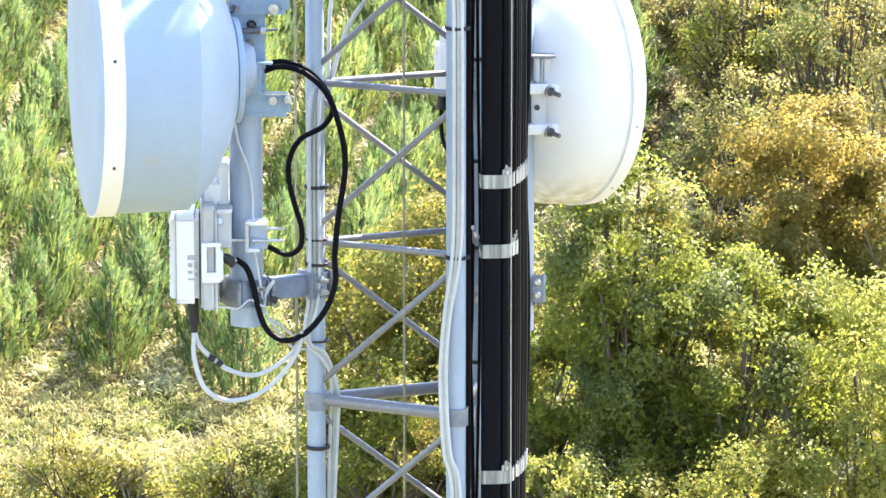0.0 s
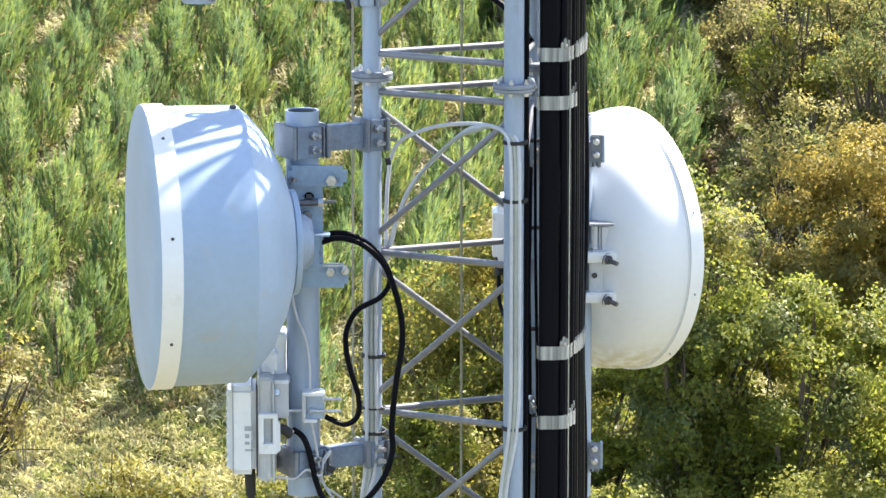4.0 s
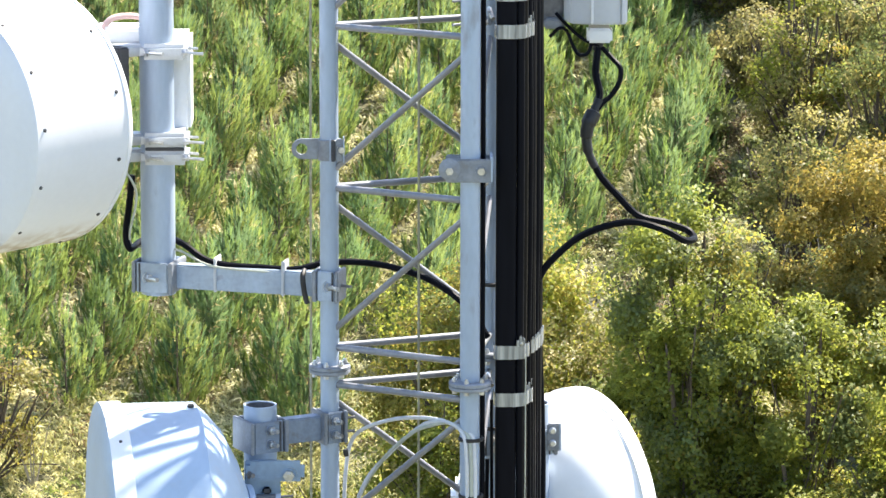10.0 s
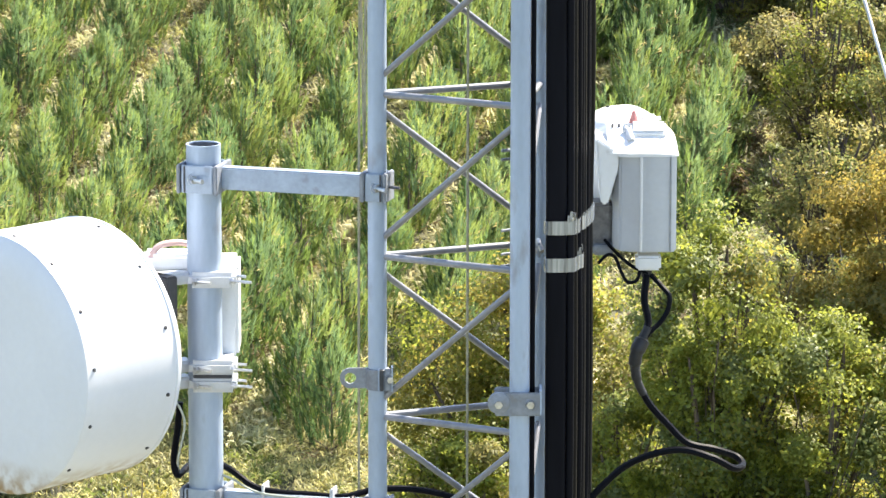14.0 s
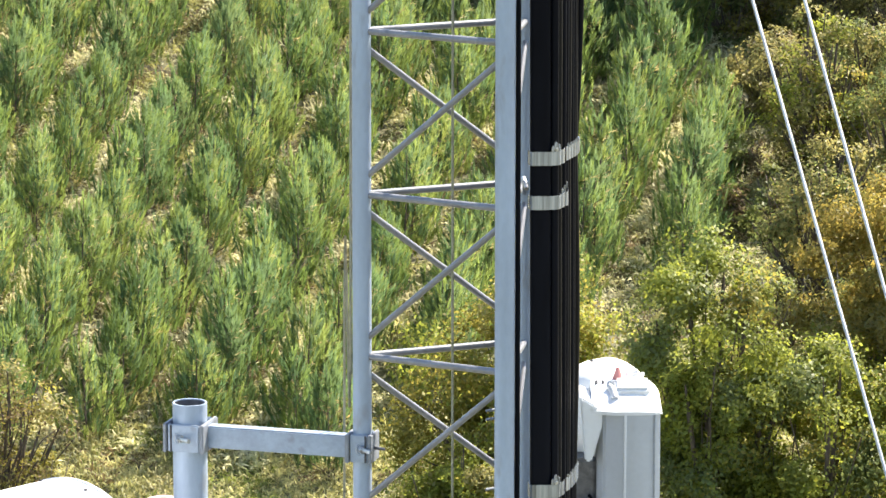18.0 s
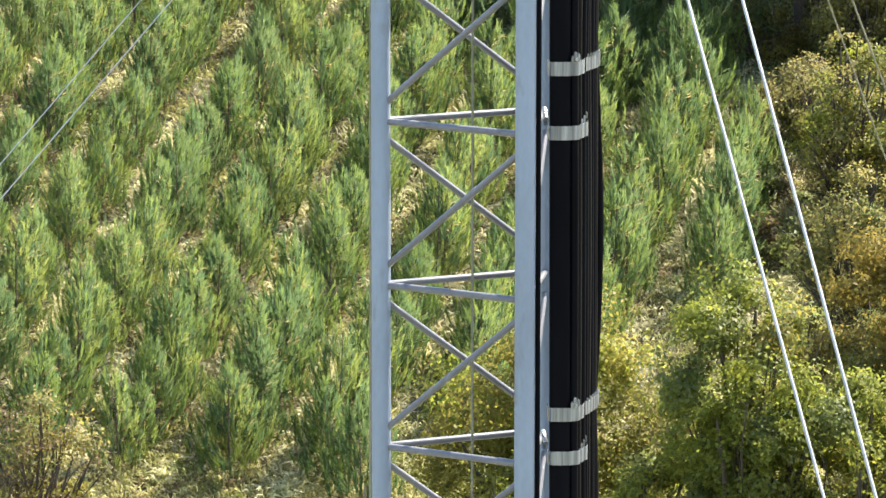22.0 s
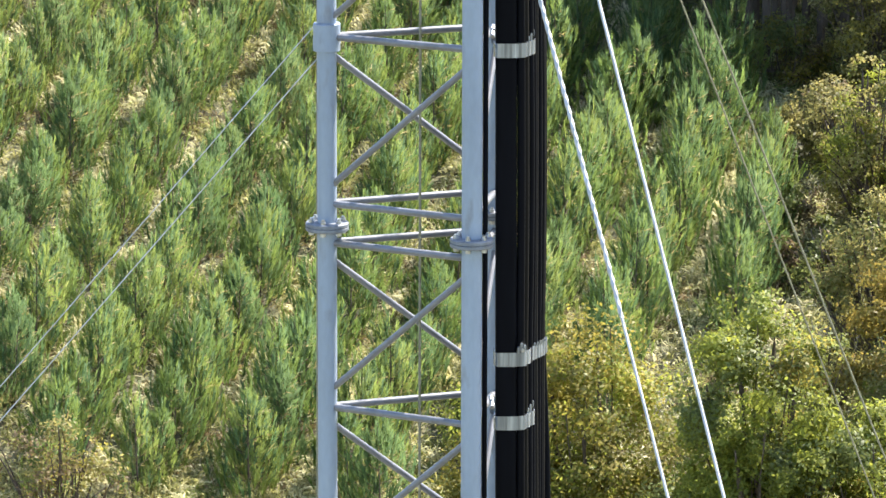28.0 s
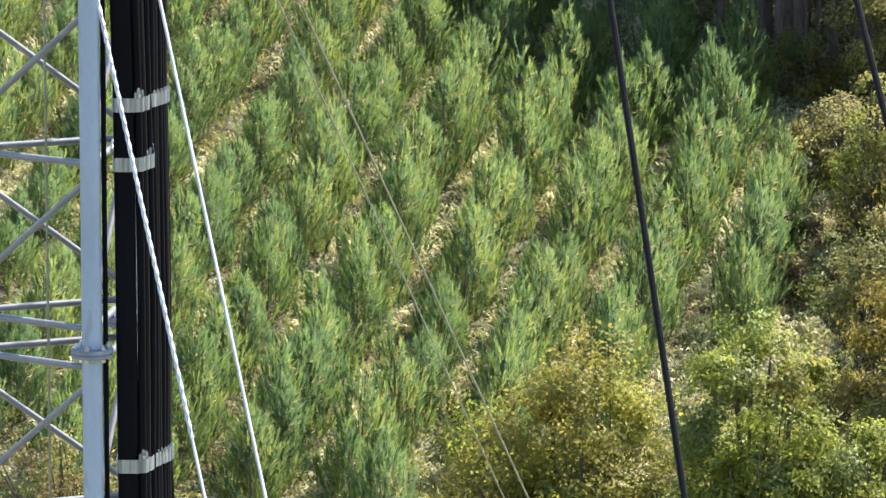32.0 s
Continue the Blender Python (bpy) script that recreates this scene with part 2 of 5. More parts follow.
def lathe(profile, n=64, m=None, bm=None):
    """Turns a profile of (along, radius) round the z axis."""
    bm = bm or bmesh.new()
    m = m or Matrix()
    rings = []
    for z, r in profile:
        if r < 1e-5:
            rings.append([bm.verts.new(m @ Vector((0, 0, z)))])
        else:
            rings.append([bm.verts.new(m @ Vector((r * math.cos(2 * math.pi * k / n), r * math.sin(2 * math.pi * k / n), z))) for k in range(n)])
    for a, b in zip(rings, rings[1:]):
        for k in range(n):
            k2 = (k + 1) % n
            if len(a) == 1 and len(b) == 1:
                continue
            if len(a) == 1:
                bm.faces.new((a[0], b[k2], b[k]))
            elif len(b) == 1:
                bm.faces.new((a[k], a[k2], b[0]))
            else:
                bm.faces.new((a[k], a[k2], b[k2], b[k]))
    bmesh.ops.recalc_face_normals(bm, faces=bm.faces)
    return bm


def facing(at, way, up=(0, 0, 1)):
    """A pose at a place whose z axis points along way, and whose y axis is as near up as it goes."""
    z = Vector(way).normalized()
    x = Vector(up).cross(z).normalized()
    y = z.cross(x)
    return Matrix(((x.x, y.x, z.x, at[0]), (x.y, y.y, z.y, at[1]), (x.z, y.z, z.z, at[2]), (0, 0, 0, 1)))


def hex_bolt(at, way, length, r=0.006, parent=None, mat=None, name="bolt"):
    """A threaded bolt with its nut and washer, along way from at."""
    m = facing(at, way)
    bm = lathe([(-0.004, r * 2.6), (0, r * 2.6)], 14, m)
    lathe([(0, 0), (0, r * 1.85), (r * 1.6, r * 1.85), (r * 1.6, 0)], 6, m, bm)
    lathe([(0, r), (length, r), (length, 0)], 10, m, bm)
    return part(name, bm, mat or BOLT, parent, smooth=False)

# ---- the lattice mast ----
LEG_L, LEG_R, LEG_B = Vector((-0.281, 0, 0)), Vector((0.187, -0.25, 0)), Vector((0.262, 0.22, 0))
LEG_R_RADIUS = 0.033
GROUND_AT_MAST, MAST_TOP = -1.75, 46.0
FLANGES = [30.102 + 3.94 * k for k in range(-7, 5)]
mast = thing("lattice_mast", "tall triangular lattice mast of galvanised steel tubes", "mast", at=(0, 0, GROUND_AT_MAST))


def on_mast(name, bm, mat=GALV, label="", smooth=True):
    return part(name, bm, mat, mast, label, smooth)


for leg in (LEG_L, LEG_R, LEG_B):
    on_mast("leg", rod(leg + Vector((0, 0, GROUND_AT_MAST)), leg + Vector((0, 0, MAST_TOP)), LEG_R_RADIUS if leg is not LEG_L else 0.0315, 28))


def up(p, z):
    return Vector((p.x, p.y, z))


def brace(a, b, r=0.0105, bm=None):
    d = (b - a).normalized() * 0.028
    return rod(a + d, b - d, r, 10, bm)


far_low, far_high = bmesh.new(), bmesh.new()
for f in FLANGES:
    levels = [f + 0.075 + 0.5445 * k for k in range(8)]
    for i, z in enumerate(levels):
        near = 27.4 < z < 35.9
        store = None if near else (far_low if z < 30 else far_high)
        if z > MAST_TOP or z < GROUND_AT_MAST + 0.3:
            continue
        thick = 0.021 if abs(z - 28.418) < 0.1 else 0.0115
        for a, b in ((LEG_L, LEG_R), (LEG_L, LEG_B), (LEG_R, LEG_B)):
            bm = brace(up(a, z), up(b, z), thick, store)
            if near:
                on_mast("horizontal_bar", bm, BAR)
        if i < 7 and z + 0.5 < MAST_TOP:
            for a, b, za, zb in ((LEG_L, LEG_R, z + 0.045, z + 0.5), (LEG_B, LEG_L, z + 0.045, z + 0.5), (LEG_R, LEG_B, z + 0.045, z + 0.5)):
                bm = brace(up(a, za), up(b, zb), 0.0105, store)
                if near:
                    on_mast("diagonal_bar", bm, BAR)
    if GROUND_AT_MAST < f < MAST_TOP:
        for leg in (LEG_L, LEG_R, LEG_B):
            m = Matrix.Translation(up(leg, f))
            bm = lathe([(-0.014, 0.03), (-0.014, 0.067), (-0.011, 0.07), (-0.002, 0.07), (-0.0005, 0.066), (0.0005, 0.066), (0.002, 0.07), (0.011, 0.07), (0.014, 0.067), (0.014, 0.03)], 32, m)
            fl = on_mast("flange", bm, GALV_DULL, "dull zinc pipe flange with bolts")
            if 27 < f < 36:
                for k in range(6):
                    a = k * math.pi / 3 + 0.3
                    c = up(leg, f) + Vector((0.053 * math.cos(a), 0.053 * math.sin(a), 0))
                    bm = lathe([(-0.026, 0), (-0.026, 0.009), (-0.014, 0.009), (-0.014, 0.0055), (0.014, 0.0055), (0.014, 0.009), (0.023, 0.009), (0.023, 0.0055), (0.03, 0.0055), (0.03, 0)], 8, Matrix.Translation(c))
                    part("bolt", bm, BOLT, fl, smooth=False)
on_mast("lower_bracing", far_low, BAR)
on_mast("upper_bracing", far_high, BAR)

# the sleeve on the front leg at the thick bars
for leg in (LEG_L, LEG_R):
    on_mast("collar", lathe([(-0.03, 0.036), (-0.03, 0.041), (0.03, 0.041), (0.03, 0.036)], 28, Matrix.Translation(up(leg, 28.41))), GALV_DULL)

# ==== equipment on the mast ====
def ring(at, r_in, r_out, h, n=28, z_axis=None):
    m = Matrix.Translation(at) if z_axis is None else facing(at, z_axis)
    return lathe([(-h / 2, r_in), (-h / 2, r_out - 0.002), (-h / 2 + 0.002, r_out), (h / 2 - 0.002, r_out), (h / 2, r_out - 0.002), (h / 2, r_in), (-h / 2, r_in)], n, m)


def flat(a, b):
    """The level direction from a to b."""
    d = Vector(b) - Vector(a)
    d.z = 0
    return d.normalized()


def turned(at, x_way):
    """A pose at a place, upright, with its x axis along x_way."""
    x = Vector((x_way[0], x_way[1], 0)).normalized()
    return Matrix.Translation(at) @ Matrix.Rotation(math.atan2(x.y, x.x), 4, "Z")


def stand_off(owner, pipe, rp, leg, rl, z, h, thick=0.05, flip=1, single=False, steel=ARM):
    """An arm from a leg to a pipe, with a clamp of two plates and bolts at each end."""
    a, b = Vector((*pipe, z)), Vector((leg.x, leg.y, z))
    d = flat(a, b)
    side = Vector((-d.y, d.x, 0))
    if side.y > 0:
        side = -side  # towards the open side
    ln = (b - a).length
    mid = a + d * (ln / 2)
    bm = box((ln - rp - rl + 0.01, thick, h), bevel=0.005, m=turned(mid + d * (rp - rl) / 2, d))
    part("arm", bm, steel, owner)
    for c, r, sg in ((a, rp, 1), (b, rl, -1)):
        cl = part("clamp", box((r * 1.9, 0.012, h * 1.25), bevel=0.003, m=turned(c + side * (r + 0.006), d)), steel, owner, "zinc clamp plate with bolts")
        part("back_plate", box((r * 1.9, 0.012, h * 1.25), bevel=0.003, m=turned(c - side * (r + 0.006), d)), steel, cl)
        part("end_plate", box((0.012, r * 2 + 0.036, h * 1.3), bevel=0.003, m=turned(c - d * sg * (r + 0.007), d)), GALV_DULL, cl)
        part("inner_plate", box((0.014, r * 2 + 0.04, h * 1.3), bevel=0.003, m=turned(c + d * sg * (r + 0.008), d)), GALV_DULL, cl)
        # solid dark strip in place of the shade in the clamp's opening
        part("gap", box((0.006, 0.006, h * 1.2), bevel=0.001, m=turned(c + side * (r + 0.0125) - d * sg * r * 0.75 * (flip if c is a else 1), d)), DARK, cl)
        for dz in (0.0,) if single else (-h * 0.28, h * 0.28):
            hex_bolt(c + side * (r + 0.012) + Vector((0, 0, dz)) + d * r * (0.1 if not single else -0.25) * sg, side + d * (1.4 if single else 0.35), 0.055 if single else 0.034, 0.0075, cl)
            if c is b:
                part("stud_end", rod(c + d * (r + 0.01) + Vector((0, 0, dz)) + side * 0.012, c + d * (r + 0.052) + Vector((0, 0, dz)) + side * 0.02, 0.005, 8), BOLT_DARK, cl)


def pipe_mount(label, pipe, rp, z0, z1, arms, leg, rl, flip=1, single=False, steel=ARM):
    owner = thing("antenna_mount", label, "mount", "pipe mounts on the mast", (*pipe, z0))
    bm = lathe([(z0, rp - 0.006), (z0, rp), (z1, rp), (z1, rp - 0.006), (z0, rp - 0.006)], 40, Matrix.Translation((*pipe, 0)))
    part("pipe", bm, GALV, owner)
    # dark lining: the shade inside the pipe is put in its colour
    part("bore", lathe([(z0 + 0.02, 0), (z0 + 0.02, rp - 0.0075), (z1 - 0.004, rp - 0.0065)], 40, Matrix.Translation((*pipe, 0))), BOLT_DARK, owner, "inside of the pipe, coloured dark for its shade")
    for z, h in arms:
        stand_off(owner, pipe, rp, leg, rl, z, h, 0.05, flip, single, steel)
    return owner


def shroud_dish(name, label, hub, way, profile, radome, mat, band=None, lip=0.0):
    """A drum-shaped microwave dish. profile: (along, radius) from the hub to the front rim."""
    owner = thing(name, label, "antenna", "microwave dishes", hub)
    m = facing(hub, way)
    part("reflector", lathe(profile[0], 96, m), mat, owner)
    part("shroud", lathe(profile[1], 96, m), mat, owner)
    z, r = radome
    part("radome", lathe([(z - 0.02, r), (z + 0.004, r), (z + 0.009, r - 0.006), (z + 0.018, r * 0.7), (z + 0.022, r * 0.35), (z + 0.024, 0)], 96, m), mat, owner, "flat pale radome cover")
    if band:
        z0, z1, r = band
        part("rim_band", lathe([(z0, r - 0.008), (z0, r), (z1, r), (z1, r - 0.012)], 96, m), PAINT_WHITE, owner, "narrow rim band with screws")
    part("hub", lathe([(-0.05, 0), (-0.05, 0.075), (-0.03, 0.09), (0.02, 0.11), (0.03, 0.16), (0.034, 0.16)], 40, m), GALV, owner)
    return owner, m


def screws(owner, m, z, r, count, phase=0.0, size=0.006, mat=None):
    for k in range(count):
        a = 2 * math.pi * k / count + phase
        out = Vector((math.cos(a), math.sin(a), 0))
        at = m @ (out * r + Vector((0, 0, z)))
        part("screw", lathe([(-0.002, size), (0.003, size), (0.004, size * 0.6), (0.004, 0)], 8, facing(at, m.to_3x3() @ out, m.to_3x3() @ Vector((0, 0, 1)))), mat or DARK, owner, smooth=False)


def cable(label, points, r, mat=RUBBER, name="cable", n=8, group=""):
    return tagged(part(name, sweep(points, r, n), mat), label, "cable", group)


# -- the lower left dish on its pipe --
PIPE_A = (-0.512, -0.12)
pipe_mount("short galvanised pipe mount on two arms", PIPE_A, 0.0555, 28.70, 30.005, ((29.905, 0.085), (28.815, 0.072)), LEG_L, 0.0315, -1, steel=ARM_SHADED)
WAY_A = (-0.985, -0.174, 0)
dish_a, m_a = shroud_dish("microwave_dish", "large pale grey drum dish seen from its side", (-0.532, -0.285, 29.592), WAY_A,
    ([(0.0, 0.13), (0.02, 0.16), (0.055, 0.265), (0.105, 0.365), (0.16, 0.43), (0.192, 0.456)],
     [(0.186, 0.452), (0.188, 0.457), (0.30, 0.459), (0.50, 0.461), (0.502, 0.452)]), (0.499, 0.4675), PAINT_GREY, (0.435, 0.504, 0.469))
screws(dish_a, m_a, 0.468, 0.469, 8, 0.24, 0.0055)
part("drain_cap", box((0.022, 0.022, 0.012), bevel=0.003, m=Matrix.Translation(m_a @ Vector((0.03, 0.462, 0.21)))), DARK, dish_a)
bm = box((0.118, 0.012, 0.41), (0, 0, 0), 0.004, Matrix.Translation((-0.502, -0.205, 29.63)))
plate = part("mount_plate", bm, PLATE, dish_a, "blue-grey steel mount plate with dark bolts")
part("upper_tab", box((0.195, 0.012, 0.068), bevel=0.014, m=Matrix.Translation((-0.46, -0.219, 29.801))), PLATE, plate)
part("lower_tab", box((0.165, 0.012, 0.082), bevel=0.014, m=Matrix.Translation((-0.442, -0.219, 29.466))), PLATE, plate)
part("slot_edge", box((0.08, 0.004, 0.005), bevel=0.001, m=Matrix.Translation((-0.404, -0.2265, 29.50))), BOLT, plate)
part("ledge", box((0.075, 0.05, 0.008), bevel=0.002, m=Matrix.Translation((-0.457, -0.235, 29.607))), PLATE, plate)
hex_bolt((-0.413, -0.226, 29.788), (-0.12, -1, -0.05), 0.022, 0.010, plate)
part("washer", lathe([(0, 0.004), (0, 0.016), (0.004, 0.016), (0.004, 0.004)], 20, facing((-0.413, -0.226, 29.788), (-0.12, -1, -0.05))), BOLT, plate)
hex_bolt((-0.418, -0.226, 29.479), (-0.1, -1, 0), 0.022, 0.008, plate)
hex_bolt((-0.374, -0.226, 29.484), (0.35, -1, 0), 0.026, 0.008, plate)
hex_bolt((-0.374, -0.205, 29.481), (1, 0, 0), 0.022, 0.006, plate, BOLT_DARK)
hex_bolt((-0.548, -0.214, 29.789), (0.55, -1, 0), 0.03, 0.008, plate, BOLT_DARK)
hex_bolt((-0.495, -0.214, 29.668), (0.1, -1, 0), 0.012, 0.009, plate, BOLT_DARK)
hex_bolt((-0.478, -0.214, 29.542), (0.9, -0.6, 0), 0.026, 0.009, plate, BOLT_DARK)
hex_bolt((-0.53, -0.214, 29.555), (0.4, -1, 0), 0.012, 0.007, plate, BOLT_DARK)
part("adjuster", rod((-0.522, -0.228, 29.712), (-0.448, -0.232, 29.714), 0.0105, 10), BOLT_DARK, plate, "dark threaded adjuster")
part("adjuster_nut", lathe([(0, 0), (0, 0.014), (0.017, 0.014), (0.017, 0)], 6, facing((-0.458, -0.232, 29.714), (1, 0, 0.02))), BOLT, plate, smooth=False)
part("adjuster_end", rod((-0.445, -0.232, 29.714), (-0.40, -0.234, 29.718), 0.005, 8), BOLT_DARK, plate)
part("adjuster_eye", box((0.03, 0.012, 0.026), bevel=0.006, m=Matrix.Translation((-0.488, -0.22, 29.733))), DARK, plate)
part("feed_box", box((0.06, 0.06, 0.11), bevel=0.008, m=Matrix.Translation((-0.485, -0.245, 29.555))), PLATE, dish_a)
part("hub_ring", ring(m_a @ Vector((0, 0, 0.012)), 0.12, 0.175, 0.02, 48, WAY_A), PAINT_GREY, dish_a)

# -- the radio below it --
radio = thing("radio_unit", "white outdoor radio unit clamped to a pipe", "radio", "outdoor radio units", (-0.66, -0.17, 28.78))
front = part("cover", box((0.094, 0.24, 0.30), bevel=0.018, m=Matrix.Translation((-0.712, -0.19, 28.957))), PLASTIC, radio, "white ribbed plastic cover")
part("cover_seam", box((0.003, 0.246, 0.30), bevel=0.001, m=Matrix.Translation((-0.743, -0.19, 28.957))), LABEL, front)
for k in range(11):
    part("rib", box((0.012, 0.20, 0.009), bevel=0.002, m=Matrix.Translation((-0.760, -0.19, 28.835 + 0.024 * k))), PLASTIC, front)
for dx, dz, w, h in ((0.0, 0.022, 0.026, 0.016), (-0.004, -0.004, 0.014, 0.014), (0.014, -0.006, 0.009, 0.022), (-0.004, -0.028, 0.016, 0.010), (0.016, -0.036, 0.008, 0.014), (0.002, -0.052, 0.026, 0.006)):
    part("print", box((w, 0.002, h), bevel=0, m=Matrix.Translation((-0.692 + dx, -0.3105, 28.945 + dz))), LABEL, front, "grey printed block")
# near-black sheet: the shadow between cover and housing, painted in
part("cover_gap", box((0.006, 0.238, 0.31), bevel=0.001, m=Matrix.Translation((-0.6635, -0.19, 28.96))), DARK, radio)
body = part("housing", box((0.052, 0.22, 0.35), bevel=0.008, m=Matrix.Translation((-0.636, -0.19, 28.96))), CAST, radio, "grey cast metal housing")
for k in range(5):
    part("fin", box((0.006, 0.23, (0.36, 0.33, 0.35, 0.30, 0.34)[k]), bevel=0.002, m=Matrix.Translation((-0.659 + 0.0125 * k, -0.19, (28.975, 28.96, 28.955, 28.97, 28.95)[k]))), CAST, body)
fr = bmesh.new()
for w, h, dx, dz in ((0.064, 0.014, 0, 0.06), (0.064, 0.034, 0, -0.05), (0.018, 0.086, -0.023, 0.01), (0.016, 0.086, 0.024, 0.01)):
    box((w, 0.03, h), (dx, 0, dz), 0.002, Matrix.Translation((-0.626, -0.312, 28.951)), fr)
part("carry_frame", fr, PLASTIC, radio, "open rectangular carrying frame")
part("frame_lip", box((0.012, 0.03, 0.10), bevel=0.003, m=Matrix.Translation((-0.592, -0.305, 28.94))), PLASTIC, radio)
part("upper_box", box((0.062, 0.16, 0.075), bevel=0.010, m=Matrix.Translation((-0.628, -0.13, 29.165))), PLASTIC, radio)
part("upper_back", box((0.044, 0.12, 0.15), bevel=0.01, m=Matrix.Translation((-0.592, -0.08, 29.175))), PLASTIC, radio)
part("upper_cap", box((0.05, 0.12, 0.035), bevel=0.008, m=Matrix.Translation((-0.59, -0.09, 29.238))), PLASTIC, radio)
part("upper_fin", box((0.010, 0.16, 0.12), bevel=0.003, m=Matrix.Translation((-0.655, -0.15, 29.12))), CAST, radio)
part("cross_block", box((0.05, 0.12, 0.13), bevel=0.006, m=Matrix.Translation((-0.585, -0.18, 29.05))), CAST, radio)
part("cross_ledge", box((0.058, 0.13, 0.010), bevel=0.003, m=Matrix.Translation((-0.585, -0.18, 29.108))), PLASTIC, radio)
hex_bolt((-0.60, -0.245, 29.075), (0.2, -1, 0.3), 0.02, 0.006, radio)
saddle = part("pipe_clamp", box((0.012, 0.075, 0.098), bevel=0.004, m=Matrix.Translation((-0.509, -0.205, 29.02))), CAST, radio, "pale cast pipe clamp with long studs")
part("clamp_top", box((0.076, 0.075, 0.012), bevel=0.004, m=Matrix.Translation((-0.477, -0.205, 29.066))), PLASTIC, saddle)
part("clamp_foot", box((0.05, 0.07, 0.010), bevel=0.004, m=Matrix.Translation((-0.488, -0.205, 28.974))), PLASTIC, saddle)
part("clamp_web", box((0.062, 0.05, 0.09), bevel=0.004, m=Matrix.Translation((-0.472, -0.19, 29.02))), GALV, saddle)
hex_bolt((-0.442, -0.205, 29.043), (1, -0.02, 0), 0.058, 0.005, saddle)
hex_bolt((-0.485, -0.222, 29.006), (1, -0.02, 0), 0.10, 0.005, saddle)
part("long_stud", rod((-0.57, -0.215, 29.006), (-0.50, -0.215, 29.006), 0.005, 8), BOLT, saddle)
part("gland", rod((-0.692, -0.2, 28.83), (-0.692, -0.2, 28.80), 0.013), DARK, radio)
part("boot", sweep([(-0.692, -0.2, 28.815), (-0.69, -0.2, 28.76), (-0.688, -0.2, 28.71), (-0.687, -0.2, 28.69)], [0.019, 0.018, 0.013, 0.009], 12), TAPE, radio, "black taped cable boot")
part("side_boot", sweep([(-0.592, -0.3, 28.965), (-0.575, -0.3, 28.962), (-0.548, -0.3, 28.94)], [0.015, 0.017, 0.012], 12), TAPE, radio)

# -- loose cables round the lower left dish --
YA = -0.17
def lay(y, *pts):
    return [(x, y, z) for x, z in pts]

cable("thick black cable hanging in a loop beside the leg", lay(YA, (-0.46, 29.583), (-0.40, 29.60), (-0.33, 29.585), (-0.262, 29.53), (-0.222, 29.45), (-0.25, 29.385), (-0.33, 29.338), (-0.366, 29.27), (-0.368, 29.20), (-0.35, 29.12), (-0.327, 29.04), (-0.332, 28.975), (-0.375, 28.948), (-0.44, 28.975)), 0.0095, group="loose black cables")
cable("thick black cable in a long loop to the radio", lay(YA - 0.03, (-0.46, 29.57), (-0.395, 29.588), (-0.32, 29.57), (-0.25, 29.51), (-0.212, 29.43), (-0.185, 29.32), (-0.183, 29.22), (-0.203, 29.09), (-0.217, 28.95), (-0.215, 28.86), (-0.245, 28.77), (-0.31, 28.69), (-0.38, 28.66), (-0.44, 28.692), (-0.470, 28.76), (-0.490, 28.85), (-0.512, 28.91), (-0.548, 28.94)), 0.0102, group="loose black cables")
cable("white cable drooping from the radio to the leg", lay(-0.19, (-0.686, 28.69), (-0.672, 28.645), (-0.635, 28.605), (-0.575, 28.56), (-0.49, 28.54), (-0.41, 28.575), (-0.35, 28.63), (-0.33, 28.67)), 0.008, WHITE_CABLE, group="white cables")
cable("white cable in a deep droop below the radio", lay(-0.2, (-0.688, 28.69), (-0.688, 28.60), (-0.655, 28.50), (-0.58, 28.456), (-0.48, 28.475), (-0.40, 28.54), (-0.345, 28.62), (-0.325, 28.69)), 0.008, WHITE_CABLE, group="white cables")
cable("thin grey cable from the dish down its pipe", [(-0.55, -0.19, 29.42), (-0.535, -0.19, 29.33), (-0.505, -0.195, 29.25), (-0.49, -0.195, 29.15), (-0.488, -0.195, 29.0), (-0.47, -0.195, 28.88), (-0.45, -0.17, 28.76), (-0.42, -0.16, 28.70), (-0.36, -0.12, 28.62), (-0.315, -0.06, 28.60)], 0.0045, WHITE_CABLE, group="thin grey cables")
cable("thin grey cable curling below the arm", [(-0.66, -0.25, 28.79), (-0.58, -0.25, 28.785), (-0.54, -0.22, 28.775), (-0.50, -0.2, 28.80), (-0.455, -0.2, 28.78), (-0.445, -0.18, 28.83), (-0.42, -0.18, 28.86), (-0.452, -0.18, 28.80), (-0.445, -0.17, 28.74), (-0.40, -0.14, 28.70), (-0.35, -0.1, 28.65), (-0.32, -0.06, 28.63)], 0.004, WHITE_CABLE, group="thin grey cables")
for k, (dx, z0) in enumerate(((-0.018, 29.44), (-0.002, 29.40), (0.013, 29.47))):
    cable("pale cable strapped along the leg", [(-0.27 + dx, -0.03, z0 + 0.05), (-0.281 + dx, -0.039, z0 - 0.05), (-0.283 + dx, -0.04, 29.1), (-0.282 + dx, -0.04, 28.9), (-0.29 + dx, -0.042, 28.75), (-0.31 + dx * 0.5, -0.05, 28.66), (-0.30 + dx * 0.3, -0.05, 28.61), (-0.255, -0.045, 28.575 + dx), (-0.225 + dx * 0.4, -0.02, 28.5), (-0.215 + dx * 0.8, 0.0, 28.42), (-0.22 + dx * 0.8, 0.02, 28.3), (-0.235 + dx * 0.5, 0.03, 27.9)], 0.0065, (WHITE_CABLE, GREY_CABLE, WHITE_CABLE)[k], group="pale cables on the legs")

